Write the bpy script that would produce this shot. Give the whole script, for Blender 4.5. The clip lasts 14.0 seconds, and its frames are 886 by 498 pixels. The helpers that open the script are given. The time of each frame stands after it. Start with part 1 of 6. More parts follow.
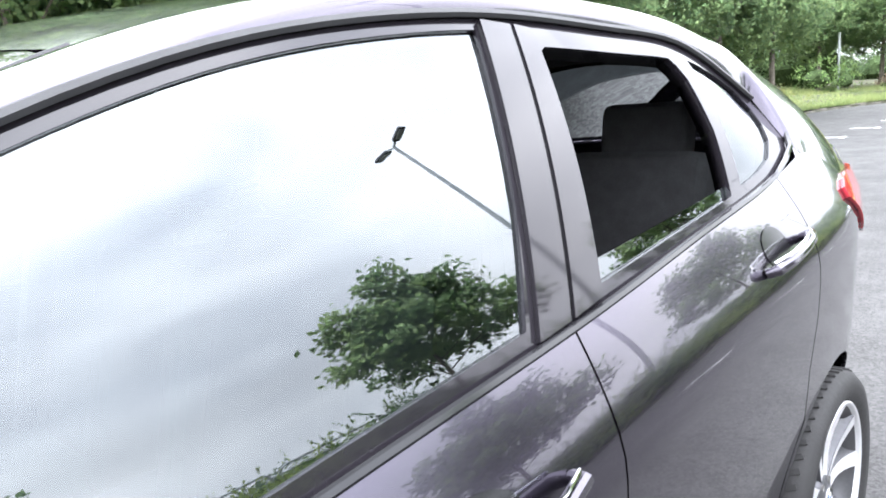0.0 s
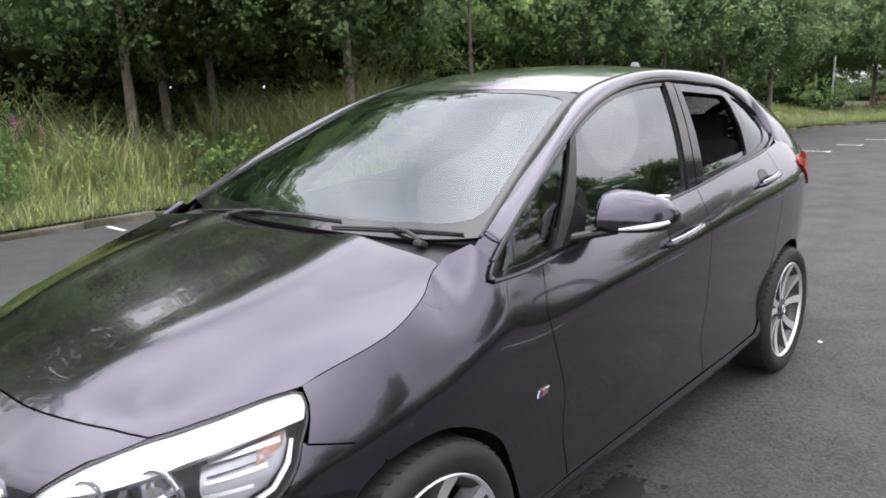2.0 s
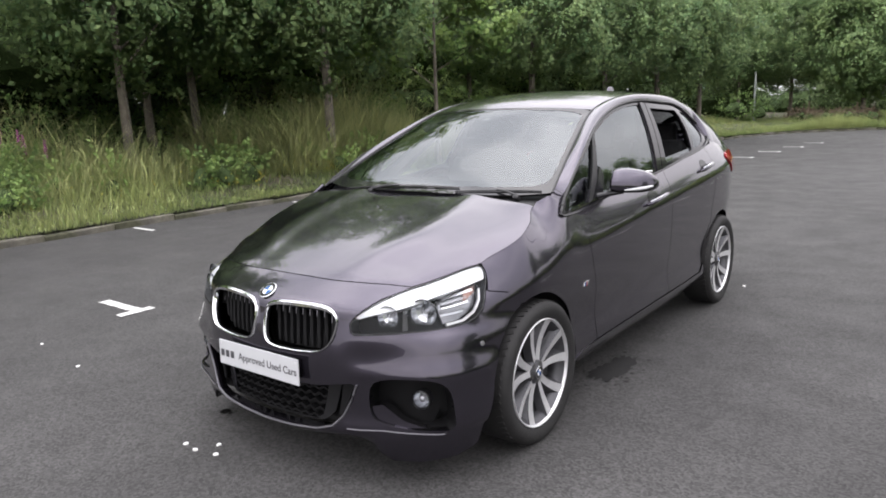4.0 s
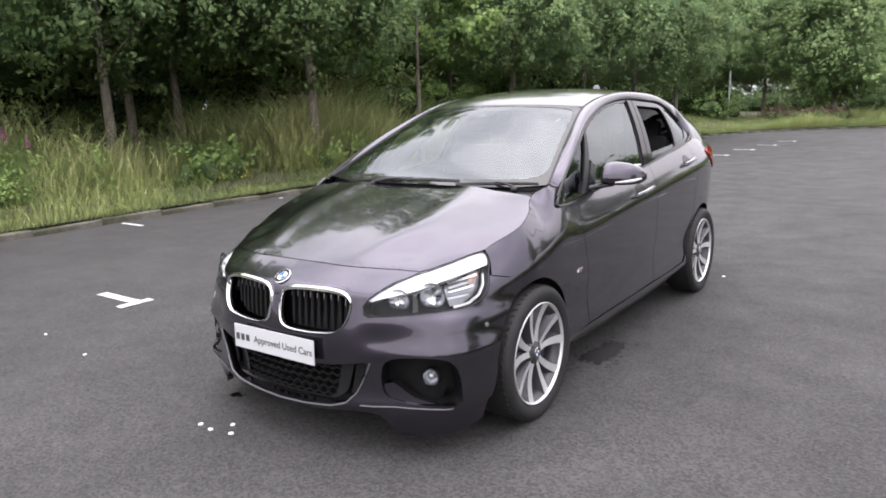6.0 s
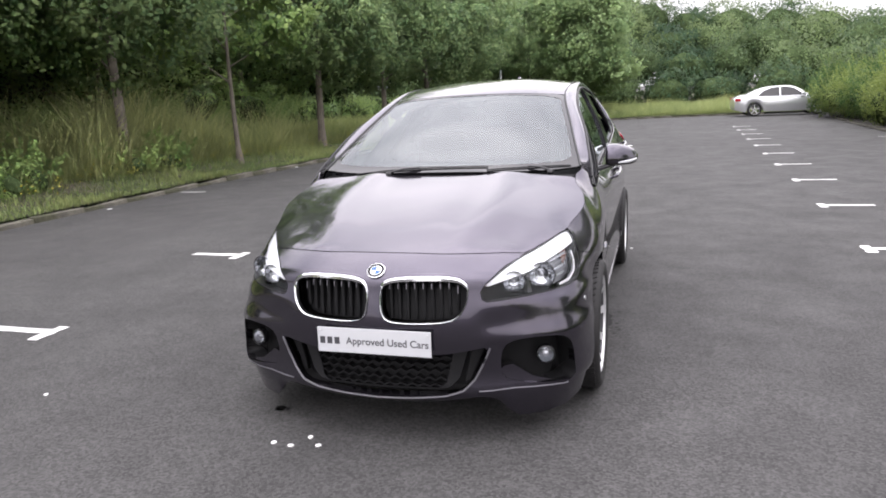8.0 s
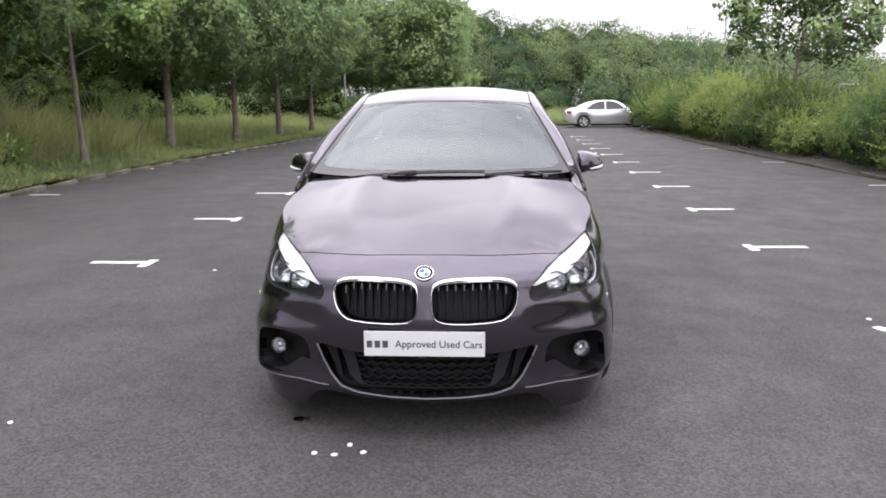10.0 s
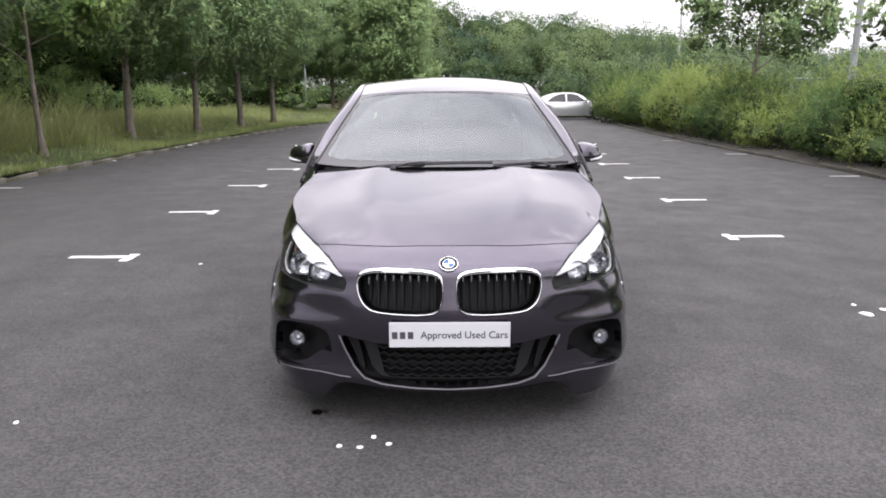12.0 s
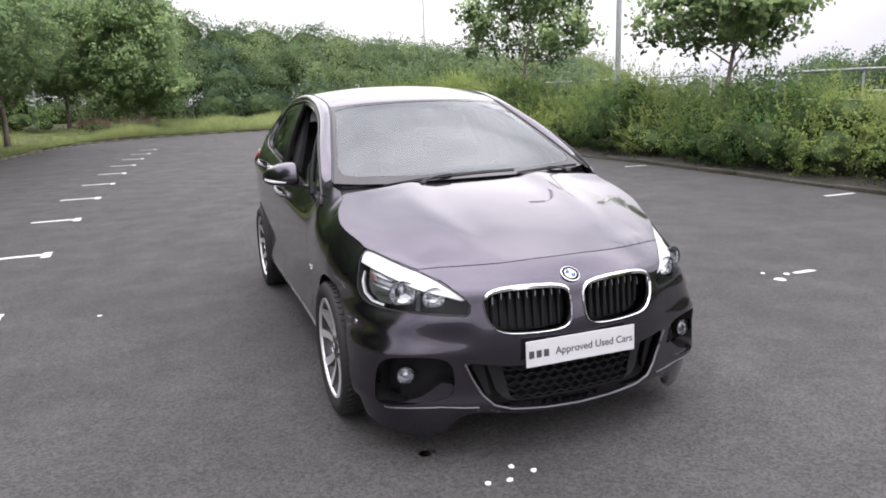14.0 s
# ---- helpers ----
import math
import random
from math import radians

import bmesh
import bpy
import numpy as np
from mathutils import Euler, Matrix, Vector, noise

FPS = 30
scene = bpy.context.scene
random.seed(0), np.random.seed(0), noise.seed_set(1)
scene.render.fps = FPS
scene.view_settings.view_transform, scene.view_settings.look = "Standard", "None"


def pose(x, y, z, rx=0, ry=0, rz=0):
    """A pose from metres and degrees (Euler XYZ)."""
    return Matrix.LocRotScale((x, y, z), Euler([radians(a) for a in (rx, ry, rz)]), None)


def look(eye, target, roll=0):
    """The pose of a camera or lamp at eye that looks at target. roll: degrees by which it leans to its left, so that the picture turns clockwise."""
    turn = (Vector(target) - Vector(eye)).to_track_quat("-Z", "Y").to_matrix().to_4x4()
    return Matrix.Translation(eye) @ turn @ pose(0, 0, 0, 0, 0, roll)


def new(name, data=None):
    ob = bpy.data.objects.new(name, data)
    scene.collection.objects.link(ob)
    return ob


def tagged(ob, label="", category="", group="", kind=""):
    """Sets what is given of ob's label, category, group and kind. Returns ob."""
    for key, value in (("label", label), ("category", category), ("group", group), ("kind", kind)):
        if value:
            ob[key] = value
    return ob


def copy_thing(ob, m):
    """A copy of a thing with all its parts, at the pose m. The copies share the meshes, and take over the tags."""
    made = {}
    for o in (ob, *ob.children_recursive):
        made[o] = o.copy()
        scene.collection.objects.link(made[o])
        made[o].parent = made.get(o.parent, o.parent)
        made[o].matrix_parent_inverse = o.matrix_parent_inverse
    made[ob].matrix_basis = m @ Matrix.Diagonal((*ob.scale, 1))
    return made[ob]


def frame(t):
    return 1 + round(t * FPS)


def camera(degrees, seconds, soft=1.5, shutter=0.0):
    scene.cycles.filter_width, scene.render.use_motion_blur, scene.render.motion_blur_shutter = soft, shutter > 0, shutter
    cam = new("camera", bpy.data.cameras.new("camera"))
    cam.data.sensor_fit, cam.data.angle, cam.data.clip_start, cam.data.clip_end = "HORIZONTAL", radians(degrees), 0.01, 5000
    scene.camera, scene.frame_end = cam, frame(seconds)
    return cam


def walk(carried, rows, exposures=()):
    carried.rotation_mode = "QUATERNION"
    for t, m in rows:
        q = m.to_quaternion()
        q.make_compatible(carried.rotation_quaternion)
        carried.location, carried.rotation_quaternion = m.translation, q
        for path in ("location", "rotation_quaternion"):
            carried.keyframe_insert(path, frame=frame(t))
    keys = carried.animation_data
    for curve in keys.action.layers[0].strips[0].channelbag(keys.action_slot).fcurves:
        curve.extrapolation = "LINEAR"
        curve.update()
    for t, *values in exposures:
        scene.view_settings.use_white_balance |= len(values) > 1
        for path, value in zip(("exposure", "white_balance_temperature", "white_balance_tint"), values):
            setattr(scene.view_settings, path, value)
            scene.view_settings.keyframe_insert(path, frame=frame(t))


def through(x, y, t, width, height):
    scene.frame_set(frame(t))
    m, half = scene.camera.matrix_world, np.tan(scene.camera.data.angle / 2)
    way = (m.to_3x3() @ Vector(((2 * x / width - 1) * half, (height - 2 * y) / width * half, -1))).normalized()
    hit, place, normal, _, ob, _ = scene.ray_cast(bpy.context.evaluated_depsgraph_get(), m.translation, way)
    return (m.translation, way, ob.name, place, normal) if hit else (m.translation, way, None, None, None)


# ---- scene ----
cam = camera(64.0, 14.0, 1.8)
PATH = [
    (0, (1.293, 0.890, 1.384), (-0.045, 2.316, 0.965), -4.9),
    (0.5, (1.509, 0.373, 1.413), (0.147, 1.770, 0.984), -3.8),
    (1, (1.668, -0.156, 1.415), (0.325, 1.272, 1.011), -4.2),
    (1.5, (1.805, -0.624, 1.437), (0.485, 0.827, 1.043), -2.4),
    (2, (1.948, -1.096, 1.464), (0.627, 0.345, 1.040), -1.9),
    (2.5, (2.080, -1.599, 1.478), (0.785, -0.120, 1.066), -2.1),
    (3, (2.230, -2.040, 1.493), (0.968, -0.545, 1.111), -1.9),
    (3.5, (2.329, -2.382, 1.513), (1.112, -0.846, 1.117), -1.5),
    (3.7, (2.378, -2.510, 1.508), (1.170, -0.968, 1.113), -1.8),
    (6, (2.404, -2.852, 1.503), (1.256, -1.264, 1.101), -1.9),
    (6.5, (2.307, -2.955, 1.484), (1.210, -1.330, 1.088), -1.7),
    (7, (1.989, -3.173, 1.491), (1.057, -1.448, 1.094), -2.7),
    (7.5, (1.551, -3.323, 1.496), (0.793, -1.519, 1.080), -3.4),
    (8, (1.153, -3.504, 1.494), (0.575, -1.638, 1.068), -2.7),
    (8.5, (0.799, -3.640, 1.516), (0.385, -1.730, 1.092), -1.6),
    (9, (0.497, -3.683, 1.520), (0.226, -1.748, 1.093), -1.7),
    (9.2, (0.422, -3.692, 1.521), (0.198, -1.748, 1.098), -1.2),
    (11.5, (0.089, -3.745, 1.517), (0.057, -1.793, 1.080), -0.7),
    (12, (-0.041, -3.730, 1.515), (-0.032, -1.781, 1.067), -0.2),
    (12.5, (-0.358, -3.606, 1.507), (-0.167, -1.672, 1.034), -1.4),
    (13, (-0.737, -3.513, 1.520), (-0.353, -1.601, 1.076), -0.5),
    (13.5, (-1.169, -3.431, 1.525), (-0.641, -1.555, 1.076), -0.4),
    (14, (-1.513, -3.275, 1.532), (-0.828, -1.447, 1.098), -1.9),
]
EXPOSURE = [(0, 1.65, 6050, 13), (.5, 1.12, 6150, 13), (1, .76, 6200, 13), (1.5, .45, 6250, 14), (2, .20, 6330, 15), (2.5, .03, 6400, 16), (3.5, .0, 6460, 16), (6, .22, 6440, 18), (9, .1, 6440, 19), (14, .05, 6440, 19)]
walk(cam, [(t, look(eye, target, roll)) for t, eye, target, roll in PATH], EXPOSURE)


# ---- world and light ----
world = bpy.data.worlds.new("sky")
scene.world = world
world.use_nodes = True
wt = world.node_tree
wt.nodes.clear()
wn = wt.nodes.new
w_out, w_bg, w_mix, w_sky = wn("ShaderNodeOutputWorld"), wn("ShaderNodeBackground"), wn("ShaderNodeMix"), wn("ShaderNodeTexSky")
w_sky.sky_type, w_sky.sun_disc = "NISHITA", False
w_sky.sun_elevation, w_sky.sun_rotation = radians(46), radians(126)
w_sc = wn("ShaderNodeVectorMath")
w_sc.operation, w_sc.inputs[3].default_value = "SCALE", 0.15
w_tc, w_map, w_no, w_no2, w_ramp, w_ramp2 = wn("ShaderNodeTexCoord"), wn("ShaderNodeMapping"), wn("ShaderNodeTexNoise"), wn("ShaderNodeTexNoise"), wn("ShaderNodeValToRGB"), wn("ShaderNodeValToRGB")
w_map.inputs["Scale"].default_value = (1, 1, 2.2)
w_no.inputs["Scale"].default_value, w_no.inputs["Detail"].default_value, w_no.inputs["Roughness"].default_value = 1.7, 3, .5
w_no2.inputs["Scale"].default_value, w_no2.inputs["Detail"].default_value = 1.1, 3
w_ramp.color_ramp.elements[0].position, w_ramp.color_ramp.elements[0].color = .34, (.62, .645, .69, 1)
w_ramp.color_ramp.elements[1].position, w_ramp.color_ramp.elements[1].color = .66, (1.3, 1.3, 1.3, 1)
w_ramp2.color_ramp.elements[0].position, w_ramp2.color_ramp.elements[0].color = .3, (.82, .82, .82, 1)
w_ramp2.color_ramp.elements[1].position, w_ramp2.color_ramp.elements[1].color = .45, (1, 1, 1, 1)
w_mix.data_type = "RGBA"
w_sep, w_grad, w_mul = wn("ShaderNodeSeparateXYZ"), wn("ShaderNodeMapRange"), wn("ShaderNodeVectorMath")
w_grad.inputs[1].default_value, w_grad.inputs[2].default_value, w_grad.inputs[3].default_value, w_grad.inputs[4].default_value = .22, 1, 1.2, 3.6
w_mul.operation = "SCALE"
link = wt.links.new
link(w_tc.outputs["Generated"], w_map.inputs["Vector"])
link(w_map.outputs[0], w_no.inputs["Vector"])
link(w_map.outputs[0], w_no2.inputs["Vector"])
link(w_no.outputs["Fac"], w_ramp.inputs[0])
link(w_no2.outputs["Fac"], w_ramp2.inputs[0])
link(w_sky.outputs[0], w_sc.inputs[0])
link(w_ramp2.outputs[0], w_mix.inputs[0])
link(w_sc.outputs[0], w_mix.inputs[6])
link(w_tc.outputs["Generated"], w_sep.inputs[0])
link(w_sep.outputs[2], w_grad.inputs[0])
link(w_ramp.outputs[0], w_mul.inputs[0])
link(w_grad.outputs[0], w_mul.inputs[3])
link(w_mul.outputs[0], w_mix.inputs[7])
link(w_mix.outputs[2], w_bg.inputs[0])
link(w_bg.outputs[0], w_out.inputs[0])
w_bg.inputs[1].default_value = 1.0
sun = new("sun", bpy.data.lights.new("sun", "SUN"))
sun.data.energy, sun.data.angle, sun.data.color = 1.2, radians(170), (1, .97, .92)
sun.matrix_world = look((0, 0, 30), (-22, 16, 2))


# ---- materials ----
def shader(name, base, rough=.5, metal=0.0, vary=0.0, scale=8.0, bump=0.0, bump_scale=60.0, island=0.0, coat=0.0, spec=.5, second=None, speck=0.0, speck_scale=300.0, rvary=0.0, mottle=0.0):
    """A principled material: base colour varied at two scales, with fine relief."""
    m = bpy.data.materials.new(name)
    m.use_nodes = True
    nt = m.node_tree
    p = nt.nodes["Principled BSDF"]
    p.inputs["Roughness"].default_value, p.inputs["Metallic"].default_value = rough, metal
    p.inputs["Coat Weight"].default_value, p.inputs["Coat Roughness"].default_value = coat, .02
    p.inputs["Specular IOR Level"].default_value = spec
    p.inputs["Base Color"].default_value = (*base, 1)
    tc = nt.nodes.new("ShaderNodeTexCoord")

    def noise_at(sc, detail=4):
        n = nt.nodes.new("ShaderNodeTexNoise")
        n.inputs["Scale"].default_value, n.inputs["Detail"].default_value = sc, detail
        nt.links.new(tc.outputs["Object"], n.inputs["Vector"])
        return n.outputs["Fac"]

    def rng(src, a, b, lo=.3, hi=.7):
        r = nt.nodes.new("ShaderNodeMapRange")
        r.inputs[1].default_value, r.inputs[2].default_value, r.inputs[3].default_value, r.inputs[4].default_value = lo, hi, a, b
        nt.links.new(src, r.inputs[0])
        return r.outputs[0]

    def times(a, b):
        r = nt.nodes.new("ShaderNodeMath")
        r.operation = "MULTIPLY"
        nt.links.new(a, r.inputs[0])
        nt.links.new(b, r.inputs[1])
        return r.outputs[0]
    factor = None
    parts = []
    if vary:
        parts.append(rng(noise_at(scale), 1 - vary, 1 + vary))
        parts.append(rng(noise_at(scale * 7), 1 - vary * .6, 1 + vary * .6))
    if mottle:
        parts.append(rng(noise_at(scale * .12, 6), 1 - mottle, 1 + mottle))
    if speck:
        v = nt.nodes.new("ShaderNodeTexVoronoi")
        v.inputs["Scale"].default_value = speck_scale
        nt.links.new(tc.outputs["Object"], v.inputs["Vector"])
        s = nt.nodes.new("ShaderNodeSeparateColor")
        nt.links.new(v.outputs["Color"], s.inputs[0])
        parts.append(rng(s.outputs[0], 1 - speck, 1 + speck, 0, 1))
    if island:
        g = nt.nodes.new("ShaderNodeNewGeometry")
        parts.append(rng(g.outputs["Random Per Island"], 1 - island, 1 + island, 0, 1))
    for q in parts:
        factor = q if factor is None else times(factor, q)
    if factor is not None:
        colour = None
        if second:
            mx = nt.nodes.new("ShaderNodeMix")
            mx.data_type = "RGBA"
            mx.inputs[6].default_value, mx.inputs[7].default_value = (*base, 1), (*second, 1)
            if island:
                g2 = nt.nodes.new("ShaderNodeNewGeometry")
                w = nt.nodes.new("ShaderNodeTexWhiteNoise")
                w.noise_dimensions = "1D"
                nt.links.new(g2.outputs["Random Per Island"], w.inputs["W"])
                mixed = nt.nodes.new("ShaderNodeMath")
                mixed.operation = "MULTIPLY"
                nt.links.new(w.outputs["Value"], mixed.inputs[0])
                nt.links.new(rng(noise_at(scale * .3), .2, 1.4), mixed.inputs[1])
                nt.links.new(mixed.outputs[0], mx.inputs[0])
            else:
                nt.links.new(rng(noise_at(scale * .5), 0, 1, .4, .6), mx.inputs[0])
            colour = mx.outputs[2]
        sc = nt.nodes.new("ShaderNodeVectorMath")
        sc.operation = "SCALE"
        if colour:
            nt.links.new(colour, sc.inputs[0])
        else:
            sc.inputs[0].default_value = base
        nt.links.new(factor, sc.inputs[3])
        nt.links.new(sc.outputs[0], p.inputs["Base Color"])
    if rvary:
        nt.links.new(rng(noise_at(scale * 2.3), rough - rvary, rough + rvary), p.inputs["Roughness"])
    if bump:
        b = nt.nodes.new("ShaderNodeBump")
        b.inputs["Strength"].default_value, b.inputs["Distance"].default_value = bump, .01
        nt.links.new(noise_at(bump_scale, 6), b.inputs["Height"])
        nt.links.new(b.outputs[0], p.inputs["Normal"])
    return m


def glass_of(name, tint, alpha):
    """Thin tinted glazing: part see-through, part mirror by its angle."""
    m = bpy.data.materials.new(name)
    m.use_nodes = True
    nt = m.node_tree
    nt.nodes.clear()
    o, mix, tr, gl, fr = (nt.nodes.new("ShaderNode" + k) for k in ("OutputMaterial", "MixShader", "BsdfTransparent", "BsdfGlossy", "Fresnel"))
    tr.inputs[0].default_value = (*tint, 1)
    gl.inputs["Roughness"].default_value = .004
    gl.inputs["Color"].default_value = (.93, .98, 1, 1)
    fr.inputs[0].default_value = alpha
    nt.links.new(fr.outputs[0], mix.inputs[0])
    nt.links.new(tr.outputs[0], mix.inputs[1])
    nt.links.new(gl.outputs[0], mix.inputs[2])
    nt.links.new(mix.outputs[0], o.inputs[0])
    return m


PAINT = shader("grey_paint", (.063, .056, .076), .21, .95, vary=.03, scale=3, coat=1.0, speck=.10, speck_scale=900)
# blacker than the trim: shade inside grille and fog recesses put into the colour
DEEP = shader("deep_black", (.007, .007, .0075), .55, 0, vary=.2, scale=20, spec=.25)
BLACK_GLOSS = shader("black_gloss", (.012, .012, .013), .12, 0, vary=.1, scale=6)
PILLAR = shader("pillar_gloss", (.014, .0125, .0155), .05, 0, vary=.08, scale=6)
LIP = shader("satin_lip", (.17, .165, .18), .35, .6, vary=.08, scale=14)
BORDER = shader("printed_border", (.010, .010, .011), .03, 0, vary=.08, scale=9, spec=.6)
BLACK_TRIM = shader("black_trim", (.022, .022, .023), .5, 0, vary=.15, scale=20, bump=.1, bump_scale=400)
RUBBER = shader("tyre_rubber", (.013, .0125, .0125), .75, 0, vary=.25, scale=9, bump=.15, bump_scale=120)
CHROME = shader("chrome", (.82, .83, .84), .08, 1, vary=.03, scale=10)
REFLECT = shader("lamp_reflector", (.62, .63, .65), .24, 1, vary=.10, scale=60)
SATIN = shader("satin_metal", (.66, .66, .68), .28, 1, vary=.05, scale=14)
RIM = shader("machined_alloy", (.74, .74, .75), .42, .7, vary=.06, scale=25)
RIM_DARK = shader("dark_alloy", (.075, .075, .08), .4, .6, vary=.12, scale=15)
DISC = shader("brake_disc", (.15, .145, .14), .35, .9, vary=.15, scale=30)
MIRROR = shader("mirror_glass", (.9, .9, .9), .01, 1)
PLATE = shader("white_plastic", (.55, .56, .57), .35, 0, vary=.02, scale=12)
PRINT = shader("dark_print", (.05, .05, .055), .5)
BLUE = shader("blue_enamel", (.02, .10, .30), .25)
WHITE = shader("white_enamel", (.8, .8, .8), .2)
RED = shader("red_enamel", (.5, .03, .03), .3)
TAIL = shader("red_lens", (.42, .012, .02), .08, 0, vary=.15, scale=30, coat=.6)
AMBER_DULL = shader("dull_amber", (.23, .12, .09), .25, .5, vary=.1, scale=40)
LAMP_GREY = shader("lamp_grey", (.26, .26, .27), .30, .85, vary=.12, scale=50)
CLOTH = shader("dark_upholstery", (.03, .03, .032), .85, 0, vary=.2, scale=30, bump=.2, bump_scale=500)
GLASS = glass_of("tinted_glass", (.40, .49, .46), 2.2)
GLASS_FRONT = glass_of("windscreen_glass", (.40, .49, .46), 1.95)
GLASS_DARK = glass_of("privacy_glass", (.22, .26, .25), 1.7)
LENS = glass_of("lamp_lens", (.93, .94, .95), 1.30)
ASPHALT = shader("asphalt", (.0462, .0450, .0440), .82, 0, vary=.15, scale=1.1, mottle=.18, speck=.46, speck_scale=95, bump=.55, bump_scale=150, rvary=.1)
LINE = shader("road_paint", (.62, .62, .60), .6, 0, vary=.12, scale=14, bump=.25, bump_scale=140)
KERB = shader("kerb_stone", (.140, .130, .108), .95, 0, vary=.45, scale=3, bump=.6, bump_scale=70, second=(.05, .05, .03))
# darker kerb stone for the hedge side
KERB_DARK = shader("dark_kerb", (.055, .050, .040), .95, 0, vary=.4, scale=3, bump=.6, bump_scale=70, second=(.035, .035, .022))
SOIL = shader("verge_soil", (.065, .078, .032), .95, 0, vary=.35, scale=1.6, bump=.6, bump_scale=30, second=(.08, .07, .045))
BED = shader("bare_soil", (.030, .027, .021), .95, 0, vary=.35, scale=3, bump=.7, bump_scale=40)
BARK = shader("bark", (.150, .130, .105), .9, 0, vary=.3, scale=6, bump=.8, bump_scale=45)


def leafy(name, dark, light, through=.9, rough=.55, jitter=.3):
    """Leaves: a colour between dark and light by the clump's tone, softly shaded over the whole crown, partly translucent."""
    m = bpy.data.materials.new(name)
    m.use_nodes = True
    nt = m.node_tree
    p = nt.nodes["Principled BSDF"]
    out = nt.nodes["Material Output"]
    node = lambda k: nt.nodes.new("ShaderNode" + k)
    tone, nrm, geo = node("Attribute"), node("Attribute"), node("NewGeometry")
    tone.attribute_name, nrm.attribute_name = "tone", "soft"
    turn = node("VectorTransform")
    turn.vector_type, turn.convert_from, turn.convert_to = "NORMAL", "OBJECT", "WORLD"
    nt.links.new(nrm.outputs["Vector"], turn.inputs[0])
    isl = node("MapRange")
    isl.inputs[3].default_value, isl.inputs[4].default_value = -jitter, jitter
    nt.links.new(geo.outputs["Random Per Island"], isl.inputs[0])
    add = node("Math")
    add.operation, add.use_clamp = "ADD", True
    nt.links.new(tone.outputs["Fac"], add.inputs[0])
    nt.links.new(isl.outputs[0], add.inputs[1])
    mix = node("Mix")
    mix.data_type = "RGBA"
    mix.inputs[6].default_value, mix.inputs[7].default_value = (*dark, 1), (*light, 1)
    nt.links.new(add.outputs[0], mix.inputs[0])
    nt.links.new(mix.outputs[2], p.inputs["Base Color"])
    nt.links.new(turn.outputs[0], p.inputs["Normal"])
    p.inputs["Roughness"].default_value, p.inputs["Specular IOR Level"].default_value = rough, .25
    tr, ms, neg, thin = node("BsdfTranslucent"), node("AddShader"), node("VectorMath"), node("VectorMath")
    neg.operation, neg.inputs[3].default_value = "SCALE", -1
    thin.operation, thin.inputs[3].default_value = "SCALE", through
    nt.links.new(turn.outputs[0], neg.inputs[0])
    nt.links.new(mix.outputs[2], thin.inputs[0])
    nt.links.new(thin.outputs[0], tr.inputs[0])
    nt.links.new(neg.outputs[0], tr.inputs["Normal"])
    nt.links.new(p.outputs[0], ms.inputs[0])
    nt.links.new(tr.outputs[0], ms.inputs[1])
    nt.links.new(ms.outputs[0], out.inputs[0])
    return m


PALE = leafy("seeding_grass", (.170, .210, .080), (.440, .450, .200))
GRASS = leafy("grass_blades", (.120, .180, .056), (.370, .405, .160))
LEAF = leafy("tree_leaves", (.092, .162, .070), (.255, .330, .138))
LEAF_B = leafy("light_leaves", (.095, .175, .048), (.245, .325, .105))
LEAF_D = leafy("wood_leaves", (.100, .172, .076), (.275, .360, .150), jitter=.22)
LEAF_F = leafy("far_leaves", (.030, .062, .030), (.120, .165, .064), jitter=.16)
HEDGE = leafy("hedge_leaves", (.040, .090, .024), (.178, .226, .060), jitter=.28)
DEAD = leafy("dead_brush", (.06, .045, .03), (.14, .105, .07))
# dark green of the cores that stand in for shade between the leaves
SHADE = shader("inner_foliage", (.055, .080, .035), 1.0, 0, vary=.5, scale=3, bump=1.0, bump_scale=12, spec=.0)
GALV = shader("galvanised_steel", (.42, .44, .45), .45, .6, vary=.12, scale=8)
SILVER = shader("silver_paint", (.58, .59, .60), .3, .6, vary=.02, scale=5, coat=1)
PAPER = shader("white_paper", (.8, .8, .78), .8, 0, vary=.06, scale=30)
OIL = shader("oil_stain", (.010, .0098, .0095), .85, 0, vary=.2, scale=6)
PINK = shader("pink_flowers", (.42, .12, .3), .7, 0, vary=.1, scale=10, island=.2)
YELLOW = shader("yellow_flowers", (.6, .5, .05), .7, 0, vary=.1, scale=10, island=.2)


# ---- the skin of the grey car: its nose points to -y, its front axle stands at y 0 ----
def spline(pts):
    """Natural cubic through (t, value...) rows, straight beyond its ends."""
    p = np.array(pts, float)
    t, v = p[:, 0], p[:, 1:]
    n = len(t)
    h = np.diff(t)
    a, b = np.eye(n), np.zeros_like(v)
    for i in range(1, n - 1):
        a[i, i - 1], a[i, i], a[i, i + 1] = h[i - 1], 2 * (h[i - 1] + h[i]), h[i]
        b[i] = 6 * ((v[i + 1] - v[i]) / h[i] - (v[i] - v[i - 1]) / h[i - 1])
    m = np.linalg.solve(a, b)

    def at(q):
        i = int(min(max(np.searchsorted(t, q) - 1, 0), n - 2))
        u, w = q - t[i], t[i + 1] - q
        if q < t[0] or q > t[-1]:
            k, e = (0, 0) if q < t[0] else (n - 2, n - 1)
            d = (v[k + 1] - v[k]) / h[k] + (-(2 * m[k] + m[k + 1]) if e == k else (m[k] + 2 * m[k + 1])) * h[k] / 6
            r = v[e] + d * (q - t[e])
        else:
            r = (m[i] * w ** 3 + m[i + 1] * u ** 3) / (6 * h[i]) + (v[i] / h[i] - m[i] * h[i] / 6) * w + (v[i + 1] / h[i] - m[i + 1] * h[i] / 6) * u
        return float(r[0]) if len(r) == 1 else r
    return at


